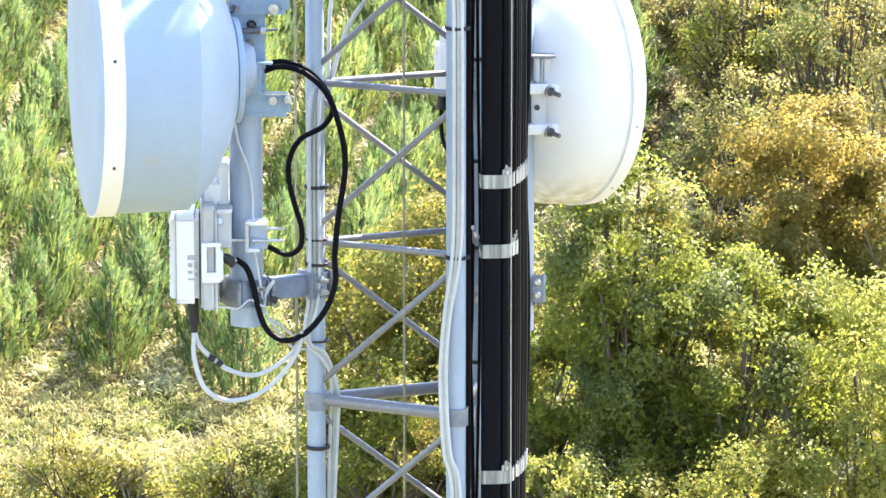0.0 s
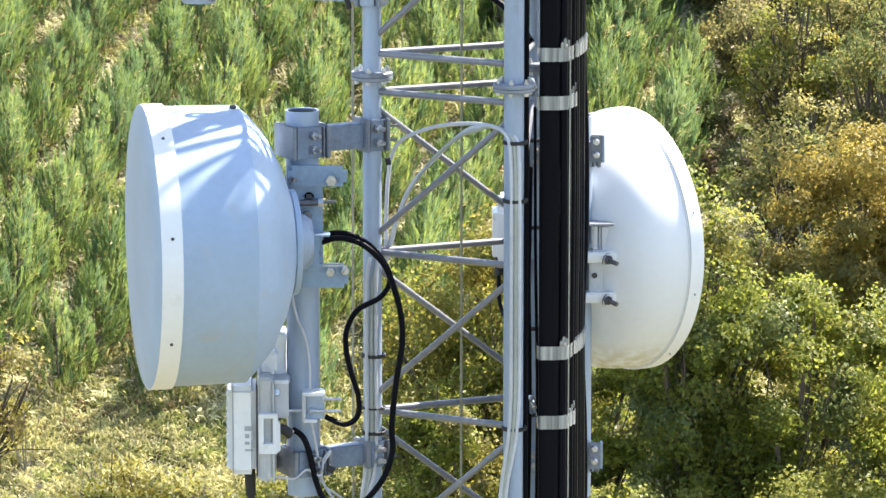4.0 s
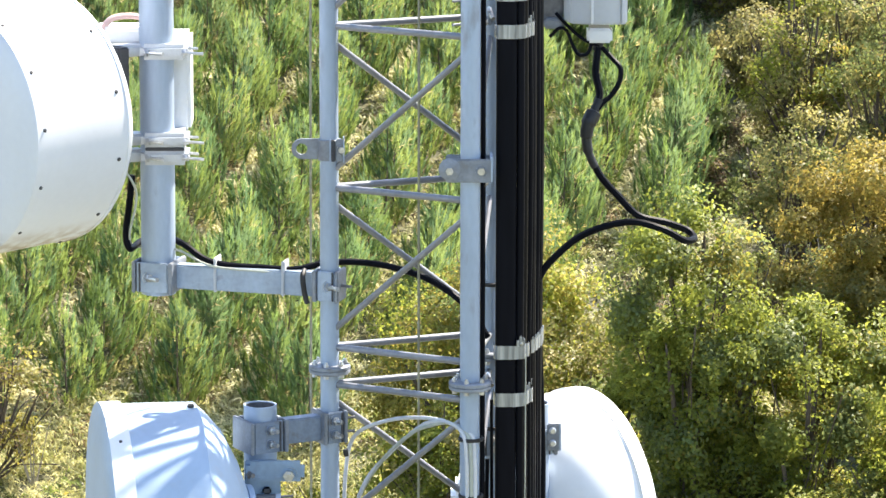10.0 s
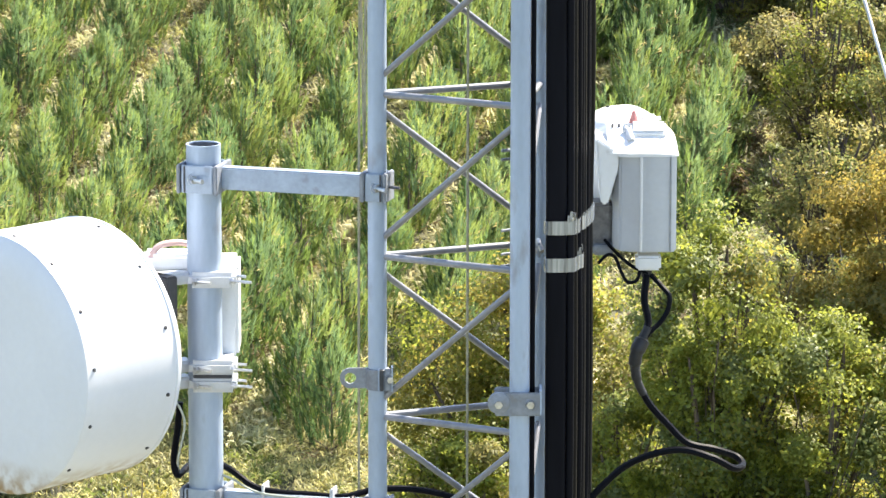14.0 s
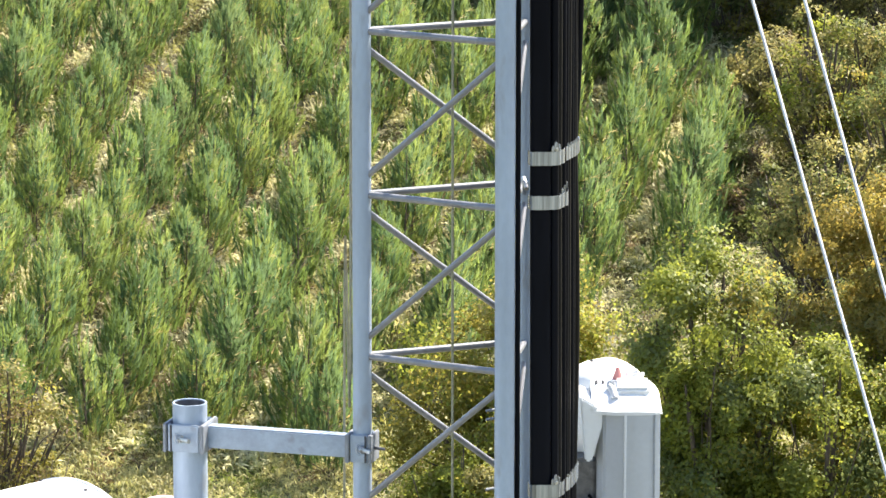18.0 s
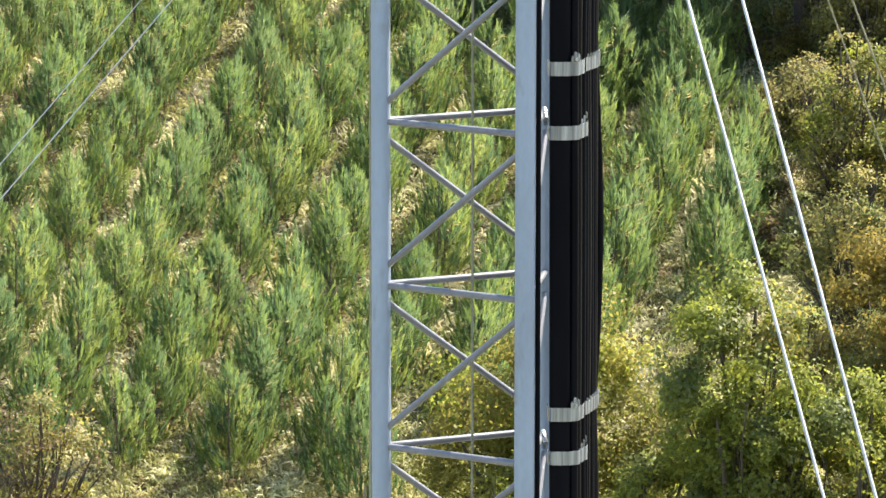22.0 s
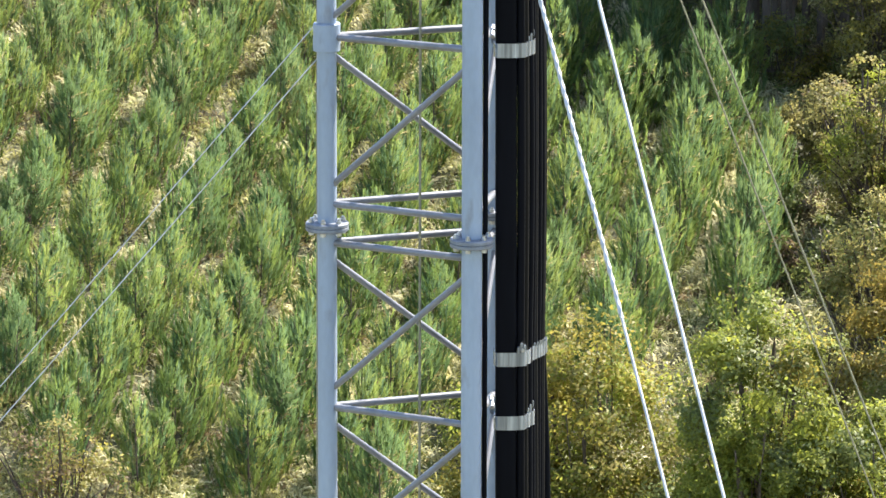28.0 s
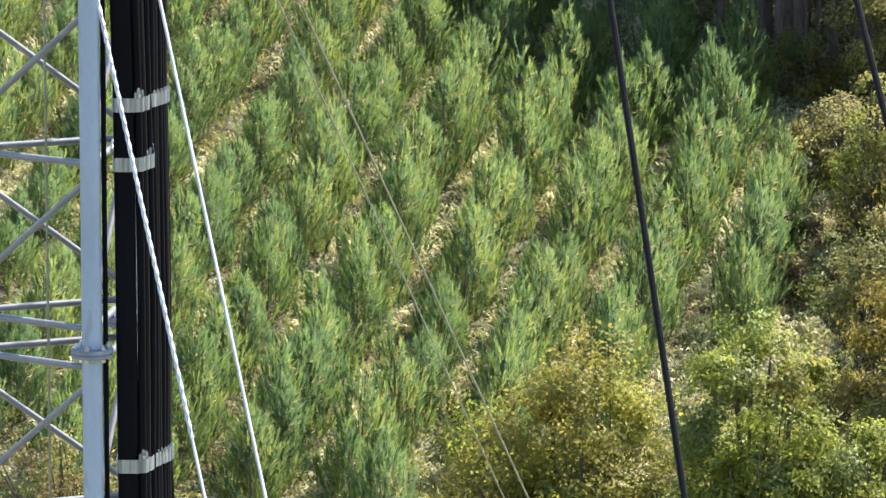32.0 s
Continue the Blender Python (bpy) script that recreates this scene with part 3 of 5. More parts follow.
for x, z, w in ((-0.63, 28.600, 0.02), (-0.604, 28.583, 0.015), (-0.421, 28.80, 0.022)):
    tagged(part("tape_piece", rod((x - w / 2, -0.193, z + 0.006), (x + w / 2, -0.193, z - 0.006), 0.0125, 10), TAPE), "small piece of black tape round a cable", "tape", "tape pieces")
tagged(part("tape_piece", rod((-0.23, -0.02, 29.826), (-0.225, -0.02, 29.803), 0.009, 10), TAPE), "black taped cable end beside the leg", "tape", "tape pieces")

# -- cables and ties on the front leg --
for k, dx in enumerate((-0.004, 0.010, 0.022)):
    bulge = -0.022 - 0.004 * k
    arc = [(-0.235, 0.04, 29.45), (-0.23, 0.03, 29.72), (-0.20, 0.02, 29.86), (-0.10, -0.03, 29.925), (0.02, -0.1, 29.955)] if k == 0 else ([(-0.26, 0.05, 29.40), (-0.18, 0.02, 29.66), (-0.09, -0.04, 29.81), (0.0, -0.1, 29.905), (0.06, -0.15, 29.94)] if k == 1 else [(-0.245, 0.045, 29.42), (-0.17, 0.01, 29.69), (-0.07, -0.05, 29.83), (0.02, -0.11, 29.925), (0.07, -0.16, 29.955)])
    cable("pale cable arching to the front leg and strapped down it", arc + [(0.12, -0.22, 29.965), (0.168 + dx, -0.28, 29.94), (0.18 + dx, -0.291, 29.87), (0.183 + dx, -0.291, 29.72), (0.183 + dx, -0.292, 29.4), (0.18 + dx, -0.292, 29.0), (0.172 + dx + bulge, -0.295, 28.75), (0.160 + dx + bulge, -0.297, 28.55), (0.165 + dx + bulge * 0.7, -0.296, 28.3), (0.18 + dx, -0.293, 28.1), (0.18 + dx, -0.293, 27.2)], 0.0068, (WHITE_CABLE, GREY_CABLE, WHITE_CABLE)[k], group="pale cables on the legs")
for leg, zs in ((LEG_L, (29.15, 28.97, 28.885, 28.25, 28.62)), (LEG_R, (29.92, 29.725, 28.955, 28.10)), (LEG_B, (29.85, 29.55, 29.2, 28.9, 28.5, 30.35))):
    for z in zs:
        c = up(leg, z) + Vector((0.004, -0.006, 0))
        tie = thing("cable_tie", "black strap tied round cables and leg", "cable tie", "black ties", c)
        h = 0.008 if z in (28.97, 28.62) else 0.016
        part("strap", ring(c, 0.036, 0.042, h * 0.8), TAPE, tie)
        part("tail", box((0.010, 0.012, 0.009), bevel=0.003, m=Matrix.Translation(c + Vector((0.026, -0.032, 0.003)))), TAPE, tie)

# -- thin dark cables along the back face --
cable("thin black cable tied along the front leg", [(0.229, -0.225, z) for z in (27.0, 28.5, 30.0, 31.5, 33.0, 34.5, 37.0)], 0.0085, group="thin black cables")
cable("thin black cable beside the feeder bundle", [(0.268 + 0.006 * math.sin(z * 3.1), -0.03, z) for z in [27.0 + 0.5 * k for k in range(7)]], 0.0055, group="thin black cables")
for k in range(3):
    cable("slack black cable behind the front leg", [(0.235 + 0.014 * math.sin(z * 2.3 + k * 2), -0.10 + 0.05 * k, z) for z in [27.0 + 0.35 * j for j in range(9)]], 0.007, group="thin black cables")

# ---- feeder cables and their clamps ----
WIDE = (0.306, -0.205)  # a flat elliptical waveguide, then round feeders towards the back
FRONT = [(0.352, -0.200), (0.365, -0.170), (0.378, -0.140)]
REAR = [(0.386, -0.105), (0.396, -0.07), (0.405, -0.035), (0.413, 0.0), (0.418, 0.04), (0.421, 0.075)]
rnd = random.Random(4)
CLAMP_A = (28.192, 29.202, 30.205, 31.404, 32.516, 33.654, 34.85)
CLAMP_B = (27.95, 28.966, 30.044, 31.28, 32.37, 33.445, 34.655)


def drift(z):
    """How far the bundle leans from the plumb line."""
    return -0.004 * max(0, z - 31.5) - 0.02 * max(0, z - 34.85)


def back(y, z):
    """How far back a feeder lies: the bundle is flatter higher up."""
    w = min(1, max(0, (z - 31.6) / 1.6))
    return y if y < -0.105 else -0.105 + (y + 0.105) * (1 - 0.5 * w)


bm = bmesh.new()
rings = []
for k in range(57):
    z = 26.5 + 0.2 * k
    rings.append([bm.verts.new((WIDE[0] + drift(z) + 0.0345 * math.copysign(abs(math.cos(a)) ** 0.7, math.cos(a)), WIDE[1] + 0.0185 * math.copysign(abs(math.sin(a)) ** 0.8, math.sin(a)), z)) for a in [2 * math.pi * q / 24 for q in range(24)]])
for a, b in zip(rings, rings[1:]):
    for k in range(24):
        bm.faces.new((a[k], a[(k + 1) % 24], b[(k + 1) % 24], b[k]))
bm.faces.new(rings[0][::-1])
bm.faces.new(rings[-1])
tagged(part("waveguide", bm, RUBBER), "wide flat black waveguide clamped along the mast", "cable", "feeder cables")
for i, (x, y) in enumerate(FRONT + REAR):
    pts, z, ph = [], 26.5, rnd.uniform(0, 6.28)
    bow = (0.002, 0.003, 0.005, 0.004, 0.003, 0.004, 0.006, 0.008, 0.016)[i]
    while z < 37.7:
        lo = max([c for c in CLAMP_A if c <= z], default=26.5)
        hi = min([c for c in CLAMP_A if c > z], default=38.0)
        w = math.sin(math.pi * (z - lo) / (hi - lo))
        part_way = max(0, z - 34.85) * 0.02 if i > 2 else 0
        pts.append((x + drift(z) + part_way + w * bow * (0.6 + 0.6 * math.sin(ph + 1.7 * lo)), back(y, z) + (rnd.random() - 0.5) * 0.005 * w, z))
        z += 0.2
    cable("round black coaxial feeder cable clamped along the mast", pts, (0.0135, 0.012, 0.0135)[i % 3] if i < 3 else (0.0125, 0.0145)[i % 2], RUBBER_NEW if i in (1, 4, 7) else RUBBER, "feeder_cable", 12, "feeder cables")
cable("thin pale cable between the feeders", [(0.372 + drift(z), -0.215 + 0.02 * math.sin(z * 2.0), z) for z in [27 + 0.4 * k for k in range(9)]], 0.0018, GREY_CABLE, group="thin grey cables")


def strap(points, z, h):
    """A thin steel band on edge along points of the plan."""
    bm = bmesh.new()
    pts = spline([(x, y, 0) for x, y in points], 6)
    t = 0.0022
    rows = []
    for i, p in enumerate(pts):
        d = (pts[min(i + 1, len(pts) - 1)] - pts[max(i - 1, 0)]).normalized()
        nrm = Vector((d.y, -d.x, 0))
        rows.append([bm.verts.new(p + nrm * o + Vector((0, 0, z + dz))) for o, dz in ((t, -h / 2), (t, h / 2), (0, h / 2), (0, -h / 2))])
    for a, b in zip(rows, rows[1:]):
        for k in range(4):
            bm.faces.new((a[k], b[k], b[(k + 1) % 4], a[(k + 1) % 4]))
    bm.faces.new(rows[0][::-1])
    bm.faces.new(rows[-1])
    bmesh.ops.recalc_face_normals(bm, faces=bm.faces)
    return bm


def scallops(cables, r):
    """The outline of a band pulled over cables: over each, and dipping between."""
    out = []
    for i, (x, y) in enumerate(cables):
        a, b = cables[max(i - 1, 0)], cables[min(i + 1, len(cables) - 1)]
        d = Vector((b[0] - a[0], b[1] - a[1], 0)).normalized()
        n = Vector((d.y, -d.x, 0))
        if i:
            p = cables[i - 1]
            out.append(((p[0] + x) / 2 + n.x * r * 0.72, (p[1] + y) / 2 + n.y * r * 0.72))
        for s in (-0.45, 0.45):
            out.append((x + n.x * r + d.x * r * s, y + n.y * r + d.y * r * s))
    return out


FACE = [(0.268, -0.16), (0.2695, -0.205), (0.277, -0.2245), (0.292, -0.2262), (0.32, -0.2262), (0.336, -0.2245)]


def slid(points, z):
    return [(x + drift(z), back(y, z)) for x, y in points]


for z in CLAMP_A:
    c = thing("cable_clamp", "bright stainless band clamped over all feeder cables", "clamp", "feeder clamps", (0.34, -0.2, z))
    part("band", strap(slid(FACE + scallops(FRONT[:2] + REAR, 0.0165) + [(0.437, 0.1)], z), z, 0.046), STRAP, c)
    for x, y, dz in ((0.347, -0.221, 0.03), (0.356, -0.216, 0.042), (0.366, -0.205, 0.034)):
        part("lug", box((0.010, 0.014, 0.026), bevel=0.003, m=Matrix.Translation((x + drift(z), y, z + dz))), STRAP, c)
    hex_bolt((0.357 + drift(z), -0.218, z + 0.03), (0.4, -1, 0), 0.010, 0.0035, c)
    part("slot", box((0.004, 0.004, 0.046), bevel=0, m=Matrix.Translation((0.352 + drift(z), -0.2185, z))), DARK, c)
    for n, (x, y) in enumerate(REAR):
        part("lug", box((0.007, 0.01, 0.014), bevel=0.002, m=Matrix.Translation((x + 0.013 + drift(z), back(y, z) - 0.012, z + 0.025))), STRAP, c)
for z in CLAMP_B:
    c = thing("cable_clamp", "bright stainless band clamped over the front feeder cables", "clamp", "feeder clamps", (0.32, -0.2, z))
    part("band", strap(slid(FACE + scallops(FRONT, 0.0165) + [(0.394, -0.105)], z), z, 0.046), STRAP, c)
    for n, (x, y) in enumerate(((0.378, -0.172), (0.386, -0.15), (0.392, -0.13))):
        part("lug", box((0.007, 0.012, 0.024), bevel=0.002, m=Matrix.Translation((x + drift(z), y, z + 0.026 + 0.008 * n))), STRAP, c)
    # added bright piece and plate: stand for sunlit bars behind the leg
    part("hook", sweep([(0.262 + drift(z), -0.14, z + 0.03), (0.25, -0.1, z + 0.055), (0.252, -0.06, z + 0.05)], 0.008, 8), BOLT, c, "bright bent piece added for the glint of sunlit bars")
    part("hook_plate", box((0.012, 0.05, 0.05), bevel=0.003, m=Matrix.Translation((0.252, -0.1, z + 0.03))), GALV_DULL, c)

# -- the right-hand dish, seen from behind --
pipe_mount("white-edged pipe mount behind the feeder cables", (0.408, 0.25), 0.058, 28.60, 29.926, ((29.80, 0.07), (28.74, 0.07)), LEG_B, 0.033)
WAY_B = (0.873, 0.487, 0)
dish_b, m_b = shroud_dish("microwave_dish", "large white drum dish seen from behind", (0.227, 0.415, 29.428), WAY_B,
    ([(0.0, 0.11), (0.04, 0.18), (0.08, 0.255), (0.13, 0.33), (0.155, 0.361), (0.18, 0.386), (0.205, 0.406), (0.23, 0.421), (0.26, 0.4335), (0.29, 0.4405), (0.33, 0.446), (0.40, 0.4495)],
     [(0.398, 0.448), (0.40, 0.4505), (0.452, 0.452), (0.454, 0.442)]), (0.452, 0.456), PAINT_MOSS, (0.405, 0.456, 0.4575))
screws(dish_b, m_b, 0.43, 0.4575, 10, 0.27, 0.004, LABEL)
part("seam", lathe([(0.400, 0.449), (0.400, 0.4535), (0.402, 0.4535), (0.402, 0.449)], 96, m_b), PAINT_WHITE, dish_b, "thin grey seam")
for z in (29.452, 29.312):
    arm = part("clamp_arm", box((0.13, 0.07, 0.034), bevel=0.006, m=turned((0.478, 0.18, z), (1, 0.1, 0))), PAINT_WHITE, dish_b, "white clamp arm with a bolt")
    hex_bolt((0.512, 0.14, z - 0.004), (0.75, -0.55, -0.25), 0.045, 0.008, arm, BOLT_DARK)
    part("nut", lathe([(0, 0), (0, 0.015), (0.014, 0.015), (0.014, 0)], 6, facing((0.512, 0.141, z - 0.004), (0.75, -0.55, -0.25))), DARK, arm, smooth=False)
part("bracket", box((0.05, 0.012, 0.13), bevel=0.005, m=turned((0.478, 0.185, 29.385), (1, 0.1, 0))), CAST, dish_b)
part("bracket_shelf", box((0.085, 0.08, 0.008), bevel=0.003, m=turned((0.492, 0.19, 29.563), (1, 0.1, 0))), GALV_DULL, dish_b)
part("bracket_rib", box((0.02, 0.05, 0.09), bevel=0.006, m=turned((0.47, 0.20, 29.515), (1, 0.1, 0))), CAST, dish_b)
part("bracket_gusset", box((0.04, 0.02, 0.09), bevel=0.008, m=turned((0.505, 0.20, 29.512), (1, 0.4, 0))), CAST, dish_b)
# dark disc on the plate imitates the shade in a hole
part("bracket_hole", lathe([(0, 0), (0, 0.010), (0.003, 0.010), (0.003, 0)], 16, facing((0.472, 0.178, 29.385), (0.1, -1, 0))), DARK, dish_b)
for z in (29.82, 28.756):
    br = tagged(part("angle_plate", box((0.045, 0.012, 0.095), bevel=0.004, m=Matrix.Translation((0.478, 0.185, z))), GALV_DULL), "small dull zinc plate with two round bolts", "bracket", "angle plates")
    part("edge", box((0.008, 0.03, 0.095), bevel=0.002, m=Matrix.Translation((0.5, 0.195, z))), GALV, br)
    for dz in (0.024, -0.02):
        part("bolt_head", lathe([(-0.002, 0.012), (0.005, 0.012), (0.009, 0.008), (0.009, 0)], 14, facing((0.475, 0.178, z + dz), (0.1, -1, 0))), BOLT, br)
rb = thing("radio_unit", "small white radio unit behind the front leg", "radio", "outdoor radio units", (0.15, 0.46, 29.4))
part("body", box((0.075, 0.16, 0.19), bevel=0.018, m=Matrix.Translation((0.168, 0.45, 29.485))), PLASTIC, rb)
part("cap", box((0.05, 0.12, 0.05), bevel=0.012, m=Matrix.Translation((0.172, 0.45, 29.59))), PLASTIC, rb)
part("socket", rod((0.155, 0.42, 29.40), (0.152, 0.41, 29.34), 0.016), TAPE, rb)
part("lead", sweep([(0.152, 0.41, 29.35), (0.155, 0.38, 29.25), (0.18, 0.3, 29.2), (0.25, 0.26, 29.1)], 0.007), RUBBER, rb)

# -- the upper left dish on its pipe --
PIPE_C = (-0.8615, 0.17)
mount_c = pipe_mount("long-armed galvanised pipe mount with an open pipe end", PIPE_C, 0.058, 30.325, 31.612, ((31.502, 0.075), (30.39, 0.082)), LEG_L, 0.0315, 1, True)
WAY_C = (-0.695, -0.719, 0)
dish_c, m_c = shroud_dish("microwave_dish", "large white drum dish with dark screws round its rims", (-1.118, 0.02, 30.985), WAY_C,
    ([(0.0, 0.12), (0.03, 0.2), (0.08, 0.33), (0.12, 0.398), (0.15, 0.422)],
     [(0.148, 0.422), (0.15, 0.4275), (0.165, 0.430), (0.168, 0.426), (0.36, 0.427), (0.56, 0.430), (0.562, 0.42)]), (0.556, 0.4295), PAINT_DIRTY, None)
screws(dish_c, m_c, 0.53, 0.4295, 14, 0.1, 0.0065)
screws(dish_c, m_c, 0.20, 0.4272, 12, 0.3, 0.0065)
for z in (31.16, 30.83):
    for dz in ((0,) if z > 31 else (0.028, -0.028)):
        cl = part("pipe_clamp", box((0.16, 0.15, 0.053), bevel=0.014, m=Matrix.Translation((-0.834, 0.17, z + dz))), CAST, dish_c, "cast aluminium clamp with long threaded rods")
        part("arm", box((0.2, 0.07, 0.04), bevel=0.008, m=turned((-1.0, 0.13, z + dz), (1, 0.5, 0))), CAST, cl)
        hex_bolt((-0.77, 0.10, z + dz), (1, -0.2, -0.05), 0.07, 0.005, cl)
        hex_bolt((-0.77, 0.14, z + dz + 0.01), (1, -0.2, -0.05), 0.05, 0.005, cl)
        hex_bolt((-0.89, 0.092, z + dz), (1, -0.5, 0.0), 0.06, 0.006, cl)
# dark filler: shade in the split between the castings
part("clamp_split", box((0.13, 0.13, 0.012), bevel=0.002, m=Matrix.Translation((-0.834, 0.17, 30.83))), DARK, dish_c)
part("hub_frame", box((0.05, 0.16, 0.40), bevel=0.006, m=turned((-1.02, 0.12, 30.98), WAY_C)), DARK, dish_c, "dark hub frame")
for dz in (0.12, 0.02, -0.08):
    part("strut", rod((-1.07, 0.06, 30.98 + dz), (-0.96, 0.09, 30.90 + dz), 0.008), BOLT, dish_c)
rc = thing("radio_unit", "white radio unit behind the pipe with a pinkish lead", "radio", "outdoor radio units", (-0.8, 0.3, 30.9))
part("body", box((0.11, 0.2, 0.32), bevel=0.012, m=Matrix.Translation((-0.805, 0.33, 31.03))), PLASTIC, rc)
part("top_cover", box((0.2, 0.12, 0.06), bevel=0.012, m=Matrix.Translation((-0.97, 0.25, 31.2))), PLASTIC, rc)
part("lead", sweep([(-1.06, 0.2, 31.19), (-1.02, 0.22, 31.25), (-0.96, 0.24, 31.262), (-0.9, 0.26, 31.25)], 0.011), material("pink_lead", (0.62, 0.42, 0.38), 0.5, 0, 0.1, 10, 60, 0.05), rc, "faded pink lead")
cable("black cable run along the lower arm to the mast", [(-0.945, 0.12, 30.74), (-0.955, 0.12, 30.64), (-0.968, 0.12, 30.54), (-0.955, 0.13, 30.485), (-0.92, 0.25, 30.49), (-0.85, 0.26, 30.50), (-0.78, 0.16, 30.497), (-0.70, 0.11, 30.452), (-0.62, 0.095, 30.435), (-0.5, 0.07, 30.432), (-0.40, 0.05, 30.43), (-0.30, 0.08, 30.445), (-0.2, 0.1, 30.446), (-0.08, 0.1, 30.43), (0.05, 0.06, 30.395), (0.15, 0.0, 30.34), (0.21, -0.04, 30.28), (0.25, -0.06, 30.22)], 0.0115, group="loose black cables")
cable("thin pale cable along the lower arm", [(-0.98, 0.1, 30.78), (-0.93, 0.1, 30.68), (-0.955, 0.11, 30.53), (-0.93, 0.24, 30.47), (-0.8, 0.15, 30.478), (-0.68, 0.08, 30.437), (-0.5, 0.04, 30.425), (-0.38, 0.04, 30.42), (-0.3, 0.07, 30.43)], 0.004, GREY_CABLE, group="thin grey cables")
for x in (-0.66, -0.43):
    tie = thing("cable_tie", "pale strap round arm and cable", "cable tie", "pale ties", (x, 0.09, 30.39))
    part("strap", box((0.008, 0.068, 0.12), bevel=0.003, m=turned((x, 0.17 * (-x - 0.281) / 0.58, 30.405), (1, -0.29, 0))), WHITE_CABLE, tie)
tie = thing("cable_tie", "black tape hanging from the arm", "cable tie", "black ties", (-0.36, 0.0, 30.4))
part("strap", sweep([(-0.365, 0.0, 30.44), (-0.37, -0.03, 30.42), (-0.365, -0.03, 30.37), (-0.355, -0.03, 30.33)], 0.009), TAPE, tie)

# -- small brackets on the legs --
eye = thing("eye_bracket", "zinc eye plate clamped to the leg", "bracket", "", (-0.281, 0, 30.85))
part("clamp", ring((-0.281, 0, 30.85), 0.032, 0.039, 0.07), GALV_DULL, eye)
# dark block painted in for the shade between the edge plates
part("gap", box((0.014, 0.02, 0.072), bevel=0.002, m=Matrix.Translation((-0.268, -0.03, 30.85))), DARK, eye)
part("near_edge", box((0.005, 0.03, 0.078), bevel=0.001, m=Matrix.Translation((-0.277, -0.032, 30.852))), GALV, eye)
ear = part("ear", box((0.022, 0.02, 0.075), bevel=0.003, m=Matrix.Translation((-0.246, -0.03, 30.852))), GALV_DULL, eye)
part("far_edge", box((0.005, 0.03, 0.085), bevel=0.001, m=Matrix.Translation((-0.232, -0.03, 30.855))), GALV, eye)
hex_bolt((-0.24, -0.045, 30.855), (0.2, -1, 0), 0.012, 0.006, ear)
bm = bmesh.new()
outer = [(-0.372 + 0.034 * math.cos(a), 30.852 + 0.034 * math.sin(a)) for a in [math.radians(90 + 15 * k) for k in range(13)]]
outer += [(x, 30.818) for x in (-0.36, -0.345, -0.33, -0.315, -0.305)] + [(-0.305, 30.84), (-0.305, 30.864)] + [(x, 30.886) for x in (-0.305, -0.32, -0.335, -0.35)]
hole = [(-0.372 + 0.019 * math.cos(a), 30.852 + 0.019 * math.sin(a)) for a in [math.atan2(z - 30.852, x + 0.372) for x, z in outer]]
sheets = [[[bm.verts.new((x, y, z)) for x, z in line] for line in (outer, hole)] for y in (-0.009, 0.001)]
for k in range(len(outer)):
    n = (k + 1) % len(outer)
    (a, b), (c, d) = sheets
    for q in ((a[k], a[n], b[n], b[k]), (d[k], d[n], c[n], c[k]), (c[k], c[n], a[n], a[k]), (b[k], b[n], d[n], d[k])):
        bm.faces.new(q)
bmesh.ops.recalc_face_normals(bm, faces=bm.faces)
part("eye_plate", bm, GALV_DULL, eye)
pb = thing("clamp_bracket", "dull zinc clamp plate bolted round the front leg", "bracket", "", (0.187, -0.25, 30.83))
part("plate", box((0.155, 0.012, 0.078), bevel=0.004, m=Matrix.Translation((0.183, -0.291, 30.83))), GALV_DULL, pb)
part("disc", lathe([(-0.006, 0.036), (0.006, 0.036), (0.007, 0.034), (0.007, 0)], 28, facing((0.118, -0.294, 30.835), (0, -1, 0))), GALV_DULL, pb)
part("back_plate", box((0.155, 0.012, 0.078), bevel=0.004, m=Matrix.Translation((0.183, -0.208, 30.83))), GALV_DULL, pb)
part("edge_plate", box((0.008, 0.095, 0.085), bevel=0.002, m=Matrix.Translation((0.256, -0.25, 30.835))), GALV, pb)
for x in (0.118, 0.222):
    hex_bolt((x, -0.299, 30.83), (0, -1, 0), 0.014, 0.007, pb)
for z in (31.61, 31.58, 31.34, 31.26, 31.22):
    tagged(part("step_bolt", rod((0.13, 0.05, z), (0.22, 0.1, z + 0.002), 0.005, 8), GALV_DULL), "thin dull bolt sticking out behind the leg", "bolt", "step bolts")

# -- the white unit with a small dome antenna on the right --
od = thing("radio_unit", "white outdoor unit with chamfered case and cable gland", "radio", "outdoor radio units", (0.62, 0.2, 31.2))
bm = bmesh.new()
plan = [(-0.105, 0.10), (-0.105, -0.03), (-0.085, -0.078), (-0.014, -0.105), (0.085, -0.098), (0.105, -0.08), (0.105, 0.08), (0.08, 0.11)]
lo = [bm.verts.new((0.612 + x, 0.255 + y, 31.245)) for x, y in plan]
hi = [bm.verts.new((0.612 + x, 0.255 + y, 31.575)) for x, y in plan]
for k in range(8):
    bm.faces.new((lo[k], lo[(k + 1) % 8], hi[(k + 1) % 8], hi[k]))
bm.faces.new(hi)
bm.faces.new(lo[::-1])
bmesh.ops.recalc_face_normals(bm, faces=bm.faces)
bmesh.ops.bevel(bm, geom=bm.edges[:], offset=0.006, segments=2, affect="EDGES")
case = part("case", bm, CASE_SHADED, od)
bm = bmesh.new()
side = [(-0.112, 31.570), (-0.112, 31.582), (-0.09, 31.596), (-0.05, 31.618), (0.0, 31.640), (0.05, 31.652), (0.10, 31.655), (0.125, 31.64), (0.13, 31.57)]
